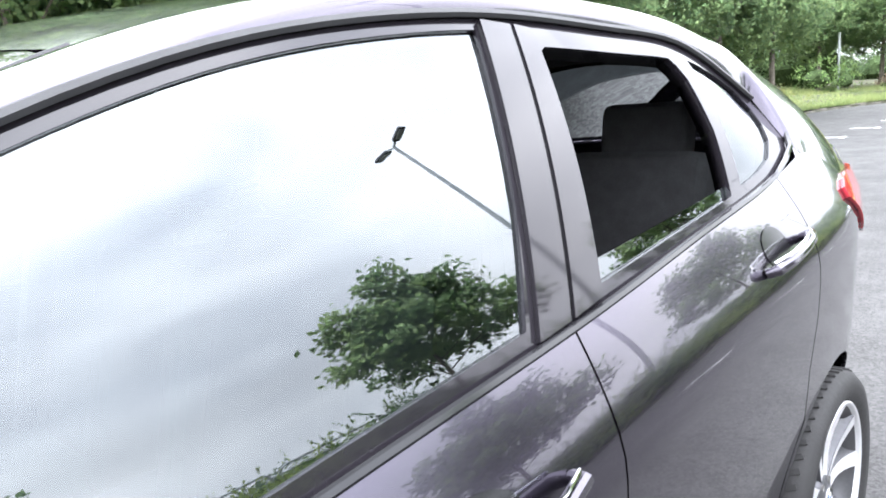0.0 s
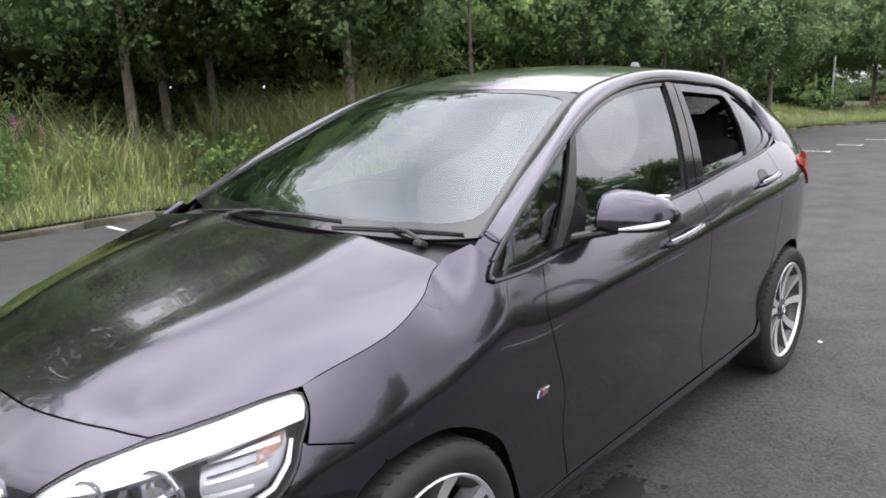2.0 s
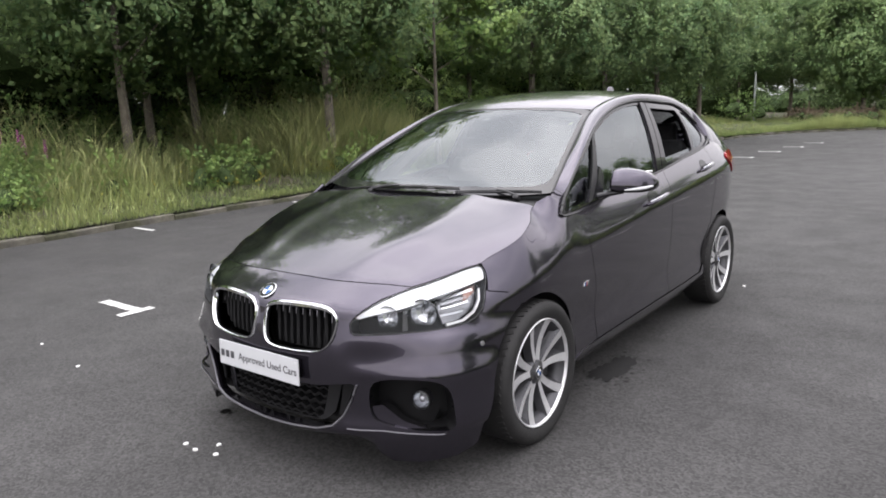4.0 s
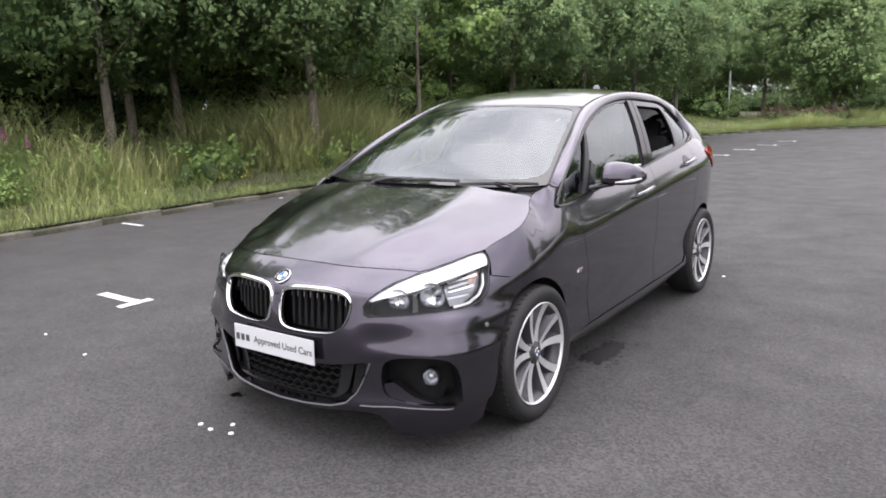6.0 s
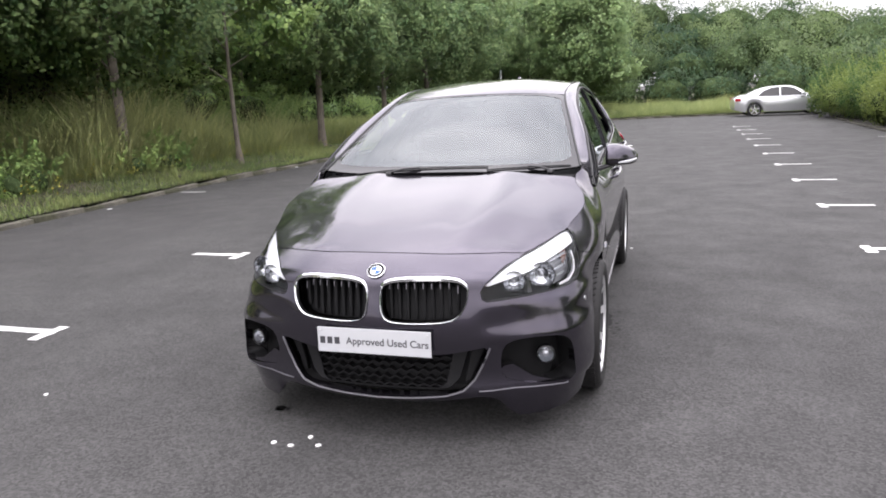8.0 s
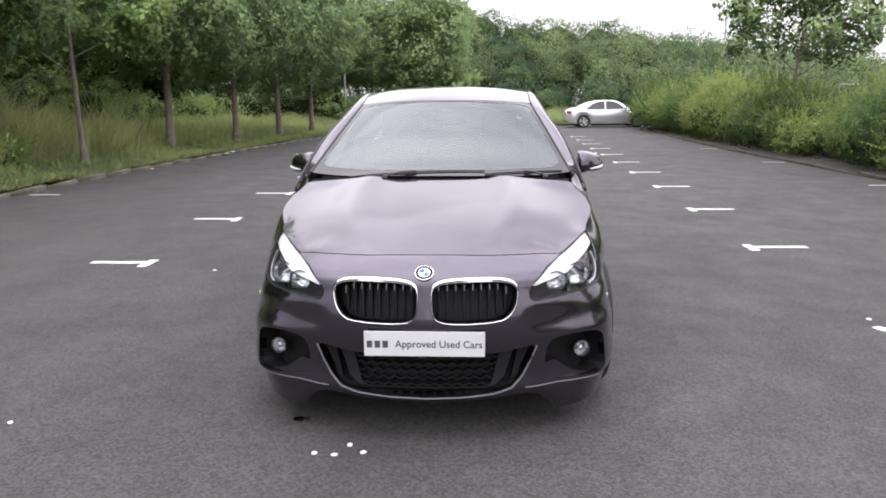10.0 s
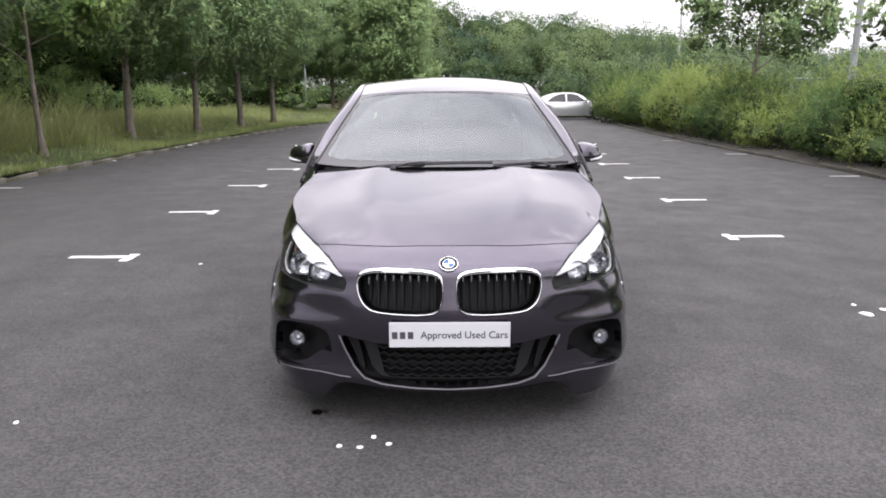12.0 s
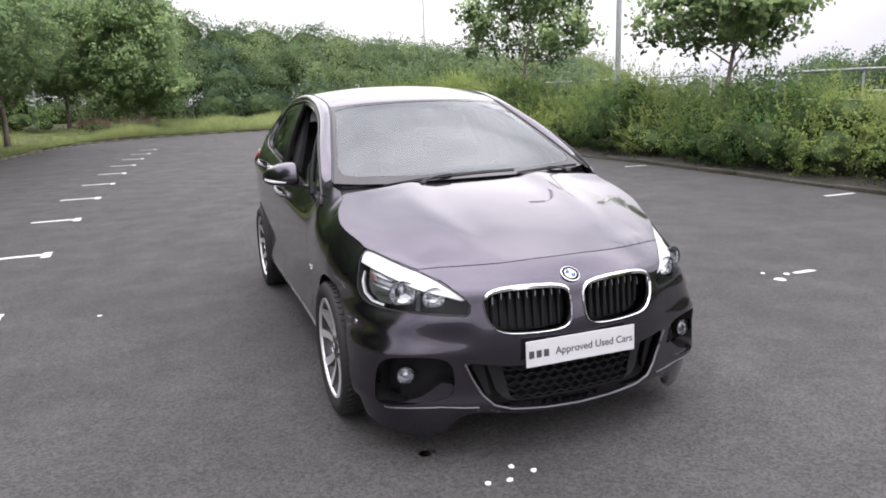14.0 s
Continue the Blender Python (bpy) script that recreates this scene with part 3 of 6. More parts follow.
def wheel(car, x, y, side):
    w = new("wheel")
    w.parent = car
    w.matrix_basis = pose(x * side, y, WHEEL_Z, 0, 0, 0 if side > 0 else 180)
    w.empty_display_size = .1
    r = .325
    bm = lathe(bmesh.new(), [(.240, -.10), (.27, -.107), (.304, -.105), (.319, -.092), (r, -.06), (r, .06), (.320, .09), (.306, .104), (.289, .108), (.264, .103), (.250, .094)], 64)
    part("tyre", bm, RUBBER, w, smooth=True, sharp=60)
    bm = bmesh.new()
    for k in range(60):
        a = 2 * math.pi * k / 60
        for sx in (-1, 1):
            box(bm, .035, .012, .006, Matrix.Rotation(a, 4, "X") @ pose(sx * .066, 0, r - .001, 0, 0, sx * 24))
    tagged(part("tread", bm, RUBBER, w), kind="stuff")
    bm = lathe(bmesh.new(), [(.234, -.09), (.211, -.07), (.206, .04), (.218, .07), (.236, .086)], 64)
    part("rim", bm, RIM_DARK, w, "dark alloy rim", smooth=True, sharp=50)
    bm = lathe(bmesh.new(), [(.234, .082), (.237, .092), (.240, .097), (.2435, .098), (.247, .095), (.246, .088)], 64)
    part("rim_lip", bm, RIM, w, "machined rim edge", smooth=True, sharp=50)
    bm = lathe(bmesh.new(), [(.04, .015), (.165, .015), (.168, .008), (.168, -.008), (.165, -.015), (.04, -.015)], 40)
    part("brake_disc", bm, DISC, w, "steel brake disc", smooth=True, sharp=30)
    bm = bmesh.new()
    box(bm, .06, .09, .16, pose(0, .13, .0), .015)
    part("caliper", bm, RIM_DARK, w)
    bm = lathe(bmesh.new(), [(.205, -.03), (.17, -.028), (.05, -.028)], 40)
    part("wheel_well_disc", bm, BLACK_TRIM, w)
    # five pairs of spokes, each a bright face on dark flanks
    for k in range(5):
        for q in (-1, 1):
            a0 = 2 * math.pi * (k + .25) / 5
            bm, bf = bmesh.new(), bmesh.new()
            rows = []
            for i in range(7):
                f = i / 6
                rr = .040 + f * .197
                ang = a0 + q * (.20 + .115 * f ** 1.6) * (1 - .05 * f)
                half = .0135 + .002 * f + .0065 * f * f
                xx = .068 + .022 * f - .012 * math.sin(math.pi * f)
                c, s = math.cos(ang), math.sin(ang)
                rad, tan = Vector((0, c, s)), Vector((0, -s, c))
                rows.append([rad * rr + tan * half * g + Vector((xx - d, 0, 0)) for g, d in ((-1.9, .036), (-1.0, .004 if q > 0 else 0), (1.0, 0 if q > 0 else .004), (1.9, .036))])
            ring = [[bm.verts.new(p) for p in r_] for r_ in rows]
            face = [[bf.verts.new(p + Vector((.0012, 0, 0))) for p in r_[1:3]] for r_ in rows]
            for i in range(6):
                for j in range(3):
                    bm.faces.new((ring[i][j], ring[i][j + 1], ring[i + 1][j + 1], ring[i + 1][j]))
                bm.faces.new((ring[i][3], ring[i][0], ring[i + 1][0], ring[i + 1][3]))
                bf.faces.new((face[i][0], face[i][1], face[i + 1][1], face[i + 1][0]))
            sp = part("spoke", bm, RIM_DARK, w)
            part("spoke_face", bf, RIM, sp)
    bm = lathe(bmesh.new(), [(.0, .078), (.03, .078), (.034, .074), (.052, .07), (.06, .06), (.062, .03)], 32)
    hub = part("hub", bm, RIM_DARK, w, smooth=True, sharp=40)
    roundel(hub, Matrix.Translation((.0785, 0, 0)) @ Matrix.Rotation(radians(90), 4, "Y") @ Matrix.Rotation(radians(90), 4, "Z"), .027)
    for k in range(5):
        a = 2 * math.pi * (k + .75) / 5
        bm = lathe(bmesh.new(), [(.0, .074), (.008, .074), (.010, .06)], 8)
        bmesh.ops.translate(bm, vec=(0, .045 * math.cos(a), .045 * math.sin(a)), verts=bm.verts)
        part("wheel_bolt", bm, DISC, hub)
    return w


def roundel(parent, m, r):
    """A round plate of plain quarters, facing its own z."""
    bm = lathe(bmesh.new(), [(r, -.003), (r, .002), (r * .96, .003), (r * .93, .003), (r * .92, .002)], 32, "Z")
    bmesh.ops.transform(bm, matrix=m, verts=bm.verts)
    part("badge_ring", bm, CHROME, parent, "bright ring", smooth=True)
    bm = lathe(bmesh.new(), [(r * .93, .0016), (r * .62, .0022)], 32, "Z")
    bmesh.ops.transform(bm, matrix=m, verts=bm.verts)
    part("badge_border", bm, DEEP, parent)
    bm = lathe(bmesh.new(), [(r * .63, .0022), (r * .63, .0030), (r * .58, .0030)], 32, "Z")
    bmesh.ops.transform(bm, matrix=m, verts=bm.verts)
    part("badge_inner_ring", bm, CHROME, parent)
    for k in range(4):
        bm = bmesh.new()
        c = bm.verts.new((0, 0, .0024))
        ring = [bm.verts.new((r * .59 * math.cos(a), r * .59 * math.sin(a), .0024)) for a in (radians(90 * k + 15 * j) for j in range(7))]
        for a, b in zip(ring, ring[1:]):
            bm.faces.new((c, a, b))
        bmesh.ops.transform(bm, matrix=m, verts=bm.verts)
        part("badge_quarter", bm, (WHITE, BLUE)[k % 2], parent)


def head_lamp(car, side):
    lamp = new("headlight")
    lamp.parent = car
    tagged(lamp, "clear headlight with twin chrome reflectors and a bright upper strip")
    mir = side < 0
    out = LAMP_LOW + LAMP_TOP
    sheet("lens", inset(rounded(out, .02, 1), .003), skin, LENS, lamp, step=.03, thick=0, mirror=mir, label="clear lens").visible_shadow = False
    sheet("housing", inset(out, .004), shelf(.085), DEEP, lamp, step=.035, thick=0, mirror=mir, label="black lamp housing")
    rim_out = rounded(out, .02, 1)
    rim_in = inset(rim_out, .004)
    n = len(rim_out)
    rows = [[skin(*q) - d * normal_of(skin, *q) for q in loop] for loop, d in ((rim_out, .002), (rim_in, .003), (rim_in, .088))]
    verts = [p * ((-1, 1, 1) if mir else (1, 1, 1)) for r in rows for p in r]
    part_mesh("lamp_seal", mesh_of("lamp_seal", verts, [(k * n + i, k * n + (i + 1) % n, (k + 1) * n + (i + 1) % n, (k + 1) * n + i) for k in range(2) for i in range(n)], BLACK_TRIM, False), lamp)
    top = [(0.478, 0.676), (0.519, 0.703), (0.552, 0.722), (0.588, 0.739), (0.642, 0.758), (0.702, 0.773), (0.793, 0.783), (0.894, 0.798), (0.962, 0.810), (1.034, 0.823), (1.104, 0.829), (1.107, 0.803), (1.094, 0.780), (1.008, 0.768), (0.904, 0.755), (0.8, 0.741), (0.7, 0.724), (0.62, 0.706), (0.55, 0.687), (0.50, 0.672)]
    sheet("eyebrow", top, shelf(.009), WHITE, lamp, step=.025, thick=.02, mirror=mir, label="bright upper light strip")
    flip = Matrix.Diagonal((-1, 1, 1, 1)) if mir else Matrix.Identity(4)
    for s, z, r in ((.612, .680, .046), (.758, .692, .056)):
        c = Vector(shelf(.022)(s, z))
        bm = lathe(bmesh.new(), [(r, .0), (r * .95, -.010), (r * .80, -.022), (r * .55, -.032), (r * .25, -.037), (.0, -.038)], 12, "Z")
        for v in bm.verts:
            v.co.y = max(v.co.y, -.78 * r)
        bmesh.ops.transform(bm, matrix=flip @ look(c, c + Vector((-.25, 1, 0))), verts=bm.verts)
        bowl = part("reflector", bm, REFLECT, lamp, "chrome reflector bowl")
        bm = lathe(bmesh.new(), [(r * 1.05, .001), (r * 1.03, .004), (r * .99, .003), (r * .98, -.004)], 28, "Z")
        for v in bm.verts:
            v.co.y = max(v.co.y, -.80 * r)
        bmesh.ops.transform(bm, matrix=flip @ look(c, c + Vector((-.25, 1, 0))), verts=bm.verts)
        part("reflector_ring", bm, RIM_DARK, bowl, smooth=True)
        bm = lathe(bmesh.new(), [(.008, -.037), (.008, -.020), (.005, -.013), (.0, -.011)], 12, "Z")
        bmesh.ops.transform(bm, matrix=flip @ look(c, c + Vector((-.25, 1, 0))), verts=bm.verts)
        part("bulb", bm, SATIN, bowl, smooth=True)
    fins = [(0.835, 0.747), (0.90, 0.758), (0.97, 0.767), (1.055, 0.778), (1.052, 0.748), (1.026, 0.708), (0.985, 0.673), (0.925, 0.653), (0.845, 0.647), (0.835, 0.68)]
    sheet("side_reflector", fins, shelf(.052), LAMP_GREY, lamp, step=.03, thick=.01, mirror=mir, label="grey chrome side reflector")
    for k in range(5):
        z = .668 + .019 * k
        a, e = .838 + .004 * k, .955 + .020 * k
        sheet("reflector_rib", [(a, z), (e, z + .010), (e, z + .019), (a, z + .009)], shelf(.046 - .002 * k), (REFLECT, LAMP_GREY)[k % 2], lamp, step=.03, thick=.006, mirror=mir)
    sheet("indicator_lens", [(.965, .722), (1.040, .748), (1.050, .772), (.985, .764)], shelf(.040), AMBER_DULL, lamp, step=.02, thick=.006, mirror=mir, label="dull amber indicator bowl")
    sheet("lamp_divider", [(.672, .715), (.688, .717), (.690, .632), (.668, .630)], shelf(.022), BLACK_GLOSS, lamp, step=.02, thick=.03, mirror=mir)
    sheet("light_ring", [(0.850, 0.636), (0.933, 0.642), (0.996, 0.665), (1.042, 0.710), (1.062, 0.752), (1.054, 0.753), (1.033, 0.716), (0.990, 0.674), (0.930, 0.651), (0.850, 0.645)], shelf(.02), WHITE, lamp, step=.02, thick=.012, mirror=mir, label="white light guide")


def nose(car):
    edge = [(0, .796), (.15, .795), (.296, .791), (.45, .789), (.595, .785), (.70, .776)]
    low = [(x, y) for x, y in LAMP_LOW]
    left = edge + [(.586, .743), (.55, .726), (.518, .707), (.485, .682)] + low + [(1.083, .732), (1.18, .710), (1.258, .694)] + arch(0, 69, 8, 14) + [(.985, .28), (.955, .15), (.86, .118), (.72, .108), (.61, .112), (.565, .15), (.53, .188), (.50, .208), (.45, .222), (.38, .217), (.30, .205), (.15, .19), (0, .187)]
    left = [q for q in left if q[0] >= 0]
    fog_r = [(-s, z) for s, z in FOG]
    kid_l, kid_r = rounded(KIDNEY, .02, 1), rounded([(-s, z) for s, z in KIDNEY], .02, 1)
    intake = rounded(both(INTAKE), .03, 1)
    fogs = rounded(FOG, .02, 1), rounded(fog_r, .02, 1)
    bumper = sheet("front_bumper", inset(both(left), .0016), skin, PAINT, car, (kid_l, kid_r, intake, *fogs), step=.022, thick=.035, label="painted sports front bumper")
    # twin grille
    for side, out in ((1, kid_l), (-1, kid_r)):
        g = new("grille")
        g.parent = car
        tagged(g, "chrome-ringed grille with upright black bars")
        ring = dense(out, .012)
        hi = inset(ring, .0085)
        inner = [tuple(Vector(a).lerp(Vector(b), 1 + .75 * ramp(.65, .712, a[1]))) for a, b in zip(ring, hi)]
        band("grille_ring", ring, lambda o, inner=inner: inner, skin, CHROME, g, .012)
        sheet("grille_back", inset(out, .004), shelf(.07), DEEP, g, step=.05, thick=0)
        for k in range(9):
            s = side * (.062 + .038 * k)
            top = .701 if k < 8 else .683
            bot = .538 if k < 7 else .558 + .02 * (k - 7)
            bm = bmesh.new()
            rows = []
            for i in range(7):
                z = top + (bot - top) * i / 6
                c = Vector(shelf(.030 + .024 * (i / 6))(s, z))
                n = Vector(normal_of(skin, s, z))
                t = n.cross(Vector((0, 0, 1))).normalized()
                rows.append([bm.verts.new(c + t * a - n * b) for a, b in ((-.0085, .03), (-.0075, .004), (0, 0), (.0075, .004), (.0085, .03))])
            for a, b in zip(rows, rows[1:]):
                for j in range(4):
                    bm.faces.new((a[j], a[j + 1], b[j + 1], b[j]))
            bm.faces.new(rows[0])
            bar = part("grille_bar", bm, DEEP, g, smooth=True)
            sheet("bar_tip", [(s - .0026, top - .004), (s + .0026, top - .004), (s + .0020, top - .034), (s - .0020, top - .034)], shelf(.0285), LIP, bar, step=.03, thick=0)
    # lower intake: dark back, wavy net, two slanted blades
    net = new("lower_grille")
    net.parent = car
    tagged(net, "black honeycomb lower grille")
    sheet("net_back", inset(intake, -.01), shelf(.09), DEEP, net, step=.06, thick=0)
    for k in range(6):
        z0 = .244 + .026 * k
        w = .30 + .014 * k
        bm = bmesh.new()
        a = b = None
        for i in range(61):
            s = -w + 2 * w * i / 60
            z = z0 + .0055 * math.sin(s * 120 + k * math.pi)
            p, q = Vector(shelf(.05)(s, z)), Vector(shelf(.085)(s, z + .004))
            n = [bm.verts.new(v) for v in (p - Vector((0, 0, .004)), p + Vector((0, 0, .004)), q)]
            if a:
                for j in range(3):
                    bm.faces.new((a[j], a[(j + 1) % 3], n[(j + 1) % 3], n[j]))
            a = n
        part("net_wave", bm, DEEP, net, smooth=True)
    for side in (1, -1):
        sheet("intake_blade", [(side * s, z) for s, z in ((0.335, 0.397), (0.4, 0.407), (0.36, 0.302), (0.295, 0.248), (0.26, 0.248), (0.3, 0.282))], shelf(.045), BLACK_GLOSS, net, step=.03, thick=.02)
        sheet("cooling_slot", [(side * s, z) for s, z in ((0.415, 0.412), (0.472, 0.42), (0.405, 0.297), (0.385, 0.292))], shelf(.03), DEEP, net, step=.03, thick=.02)
    lip = [(-0.49, 0.43), (-0.463, 0.372), (-0.424, 0.307), (-0.375, 0.261), (-0.3, 0.239), (-0.15, 0.225), (0, 0.221)]
    lip = lip + [(-s, z) for s, z in lip[-2::-1]]
    bm = bmesh.new()
    tube(bm, [skin(s, z - .004) + .004 * normal_of(skin, s, z) for s, z in dense(lip, .03, False)], .0045, 8)
    part("lip", bm, LIP, net, "satin lower lip edge", smooth=True)
    for side, hole in ((1, fogs[0]), (-1, fogs[1])):
        f = new("fog_lamp")
        f.parent = car
        tagged(f, "round clear fog lamp in a black recess")
        sheet("fog_recess", inset(hole, -.008), shelf(.10), DEEP, f, step=.05, thick=0)
        wall_rows = [[shelf(d)(*q) for q in hole] for d in (.0, .10)]
        n = len(hole)
        part_mesh("recess_wall", mesh_of("recess_wall", [p for r in wall_rows for p in r], [(i, (i + 1) % n, n + (i + 1) % n, n + i) for i in range(n)], DEEP, True), f)
        sheet("fog_fin", [(side * a, b) for a, b in ((.50, .285), (.545, .345), (.585, .352), (.66, .30), (.74, .274), (.62, .272))], shelf(.012), PAINT, f, step=.03, thick=.05, label="painted fin")
        c = Vector(shelf(.035)(.724, .370)) * 1
        flip = Matrix.Identity(4) if side > 0 else Matrix.Diagonal((-1, 1, 1, 1))
        m = flip @ look(c, c + Vector((-.22, 1, 0)))
        for nm, prof, mat in (("fog_bowl", [(.034, 0), (.031, -.02), (.018, -.035), (0, -.036)], REFLECT), ("fog_ring", [(.040, -.03), (.040, .004), (.036, .007), (.033, .002)], BLACK_GLOSS), ("fog_lens", [(.034, .0), (.026, .006), (.013, .009), (0, .01)], LENS), ("fog_bulb", [(.013, -.034), (.013, -.008), (0, -.004)], SATIN)):
            bm = lathe(bmesh.new(), prof, 24, "Z")
            bmesh.ops.transform(bm, matrix=m, verts=bm.verts)
            part(nm, bm, mat, f, smooth=True)
        bm = bmesh.new()
        tube(bm, [skin(side * s, z) + .003 * normal_of(skin, side * s, z) for s, z in dense([(0.438, 0.252), (0.5, 0.252), (0.59, 0.258), (0.7, 0.256), (0.8, 0.250), (0.86, 0.246)], .03, False)], .0028, 6)
        part("blade_edge", bm, LIP, f, "satin lower blade edge", smooth=True)
        for s, z in ((.985, .545), (.60, .50)):
            bm = lathe(bmesh.new(), [(0, .002), (.010, .002), (.011, -.002)], 16, "Z")
            c = Vector(skin(side * s, z))
            nn = Vector(normal_of(skin, side * s, z))
            bmesh.ops.transform(bm, matrix=look(c, c - nn), verts=bm.verts)
            if s > .9:
                part("parking_sensor", bm, SATIN, car, smooth=True)
            else:
                bm.free()
    # the badge on the nose
    b = new("front_badge")
    b.parent = car
    tagged(b, "round badge with blue and white quarters")
    c = Vector(skin(0, .735))
    n = Vector(normal_of(skin, 0, .735))
    roundel(b, look(c + n * .004, c - n) @ pose(0, 0, 0, 0, 0, 0), .041)


def number_plate(car):
    p = new("display_plate")
    p.parent = car
    tagged(p, "white dealer display plate with dark lettering")
    m = pose(0, -.85, .448, 90 - 2, 0, 0)
    bm = bmesh.new()
    box(bm, .52, .111, .006, m, .0025, 2)
    plate = part("plate_board", bm, PLATE, p)
    bm = bmesh.new()
    box(bm, .46, .08, .02, m @ pose(0, 0, -.013))
    part("plate_holder", bm, BLACK_TRIM, p)
    for x in (-.245, .245):
        bm = lathe(bmesh.new(), [(0, .0045), (.004, .0045), (.005, .003)], 10, "Z")
        bmesh.ops.transform(bm, matrix=m @ pose(x, .04, 0), verts=bm.verts)
        part("plate_screw", bm, SATIN, p)
    cu = bpy.data.curves.new("lettering", "FONT")
    cu.body, cu.size, cu.extrude, cu.offset = "Approved Used Cars", .0445, .0003, .0006
    cu.align_x, cu.align_y = "RIGHT", "CENTER"
    tmp = bpy.data.objects.new("tmp", cu)
    scene.collection.objects.link(tmp)
    bpy.context.view_layer.update()
    me = bpy.data.meshes.new_from_object(tmp.evaluated_get(bpy.context.evaluated_depsgraph_get()))
    bpy.data.objects.remove(tmp)
    w = max(v.co.x for v in me.vertices) - min(v.co.x for v in me.vertices)
    me.transform(m @ pose(.25, -.002, .0034) @ Matrix.Diagonal((.375 / w, 1, 1, 1)))
    me.materials.clear()
    me.materials.append(PRINT)
    part_mesh("lettering", me, p, "dark printed words")
    # the maker's word, as plain bars
    for k in range(3):
        bm = bmesh.new()
        box(bm, .024, .031, .0006, m @ pose(-.236 + .034 * k, -.002, .0034))
        part("word_bar", bm, PRINT, p)


def glasswork(car):
    """Side windows, pillars and their trim, both sides."""
    def line(fn, a, b, n):
        return [(y, fn(y)) for y in np.linspace(a, b, n)]
    up = lambda y: OUTER(y)[1]
    outer = [(.336, 1.000), (.313, .978), (.304, .963), (.316, .957)] + line(belt_at, .345, 2.46, 22) + [(2.56, 1.15), (2.66, 1.172), (2.715, 1.205), (2.72, 1.24)] + line(up, 2.68, .36, 42)
    below = lambda a, b, n, d: [(y, up(y) - d) for y in np.linspace(a, b, n)]
    panes = {
        "quarter_glass": [(.352, .973), (.49, .972), (.625, .983), (.862, 1.262)] + below(.852, .41, 12, .019),
        "front_door_glass": [(.728, 1.001), (.97, 1.017), (1.24, 1.042), (1.555, 1.068), (1.618, 1.21)] + below(1.708, .935, 20, .021),
        "rear_door_glass": [(1.728, 1.084), (1.98, 1.108), (2.225, 1.130), (2.285, 1.25), (2.308, 1.35), (2.30, 1.378)] + below(2.285, 1.86, 12, .045) + [(1.834, 1.41), (1.785, 1.24)],
        "rear_quarter_glass": [(2.285, 1.140), (2.40, 1.152), (2.50, 1.17), (2.57, 1.202), (2.60, 1.235), (2.60, 1.27)] + below(2.575, 2.375, 8, .036) + [(2.36, 1.30)],
    }
    for side in (1, -1):
        mir = side < 0
        holes = [dense(p, .03) for k, p in panes.items()]
        frame_ = sheet("window_frame", outer, glasshouse, PILLAR, car, holes, step=.03, thick=.03, lift=-.004, mirror=mir, label="black gloss window surround")
        for (k, p), h in zip(panes.items(), holes):
            if k == "front_door_glass" and mir:
                continue
            if k == "rear_door_glass" and not mir:
                low = [(1.716, 1.073), (2.225, 1.122), (2.24, 1.150), (1.748, 1.116)]
                sheet("lowered_glass", low, glasshouse, GLASS, car, step=.05, thick=.004, lift=-.014, back=True, label="lowered rear window pane").visible_shadow = False
                continue
            g = sheet(k, inset(h, -.006), glasshouse, GLASS_DARK if "quarter" in k or k.startswith("rear") else GLASS, car, step=.05, thick=0, lift=-.010, mirror=mir)
            g.visible_shadow = False
        # bright moulding under the windows
        bm = bmesh.new()
        pts = [glasshouse(y, z) + np.array((.005, 0, .001)) for y, z in [(.333, .998), (.311, .977), (.301, .963), (.313, .955)] + line(belt_at, .345, 2.47, 40) + [(2.56, 1.152), (2.66, 1.174), (2.712, 1.205), (2.718, 1.24)]]
        tube(bm, [p * ((-1, 1, 1) if mir else (1, 1, 1)) for p in pts], .0065, 6)
        part("window_moulding", bm, BLACK_GLOSS, car, "black gloss window moulding", smooth=True)
        bm = bmesh.new()
        pts = [glasshouse(y, z) + np.array((.003, 0, .001)) for y, z in line(up, .335, 2.68, 46)]
        tube(bm, [p * ((-1, 1, 1) if mir else (1, 1, 1)) for p in pts], .007, 6)
        part("roof_seal", bm, BLACK_TRIM, car, "black window seal", smooth=True)
        # uprights: front divider, door pillars
        for nm, quad, mat in (("divider", [(.623, .979), (.712, .989), (.928, 1.308), (.875, 1.284)], BLACK_TRIM), ("front_pillar_cover", [(1.566, 1.051), (1.636, 1.058), (1.787, 1.452), (1.72, 1.458)], PILLAR), ("rear_pillar_cover", [(1.646, 1.059), (1.718, 1.069), (1.776, 1.24), (1.836, 1.43), (1.833, 1.447), (1.797, 1.452)], PILLAR)):
            sheet(nm, quad, glasshouse, mat, car, step=.03, thick=.02, lift=.004, mirror=mir)
        # the painted roof rail, from the wing up over the windows and down to the tail
        ys = list(np.linspace(.27, 3.12, 98))
        n = 9
        foot = [(OUTER(y)[0], y, OUTER(y)[1]) for y in (2.3, 2.42, 2.54, 2.63, 2.69)] + [tuple(skin(q, z)) for q, z in ((4.08, 1.168), (4.16, 1.150), (4.25, 1.122), (4.34, 1.085), (4.44, 1.035))]
        foot = spline([(k / 9, *p) for k, p in enumerate(foot)])
        verts, nors = [], []
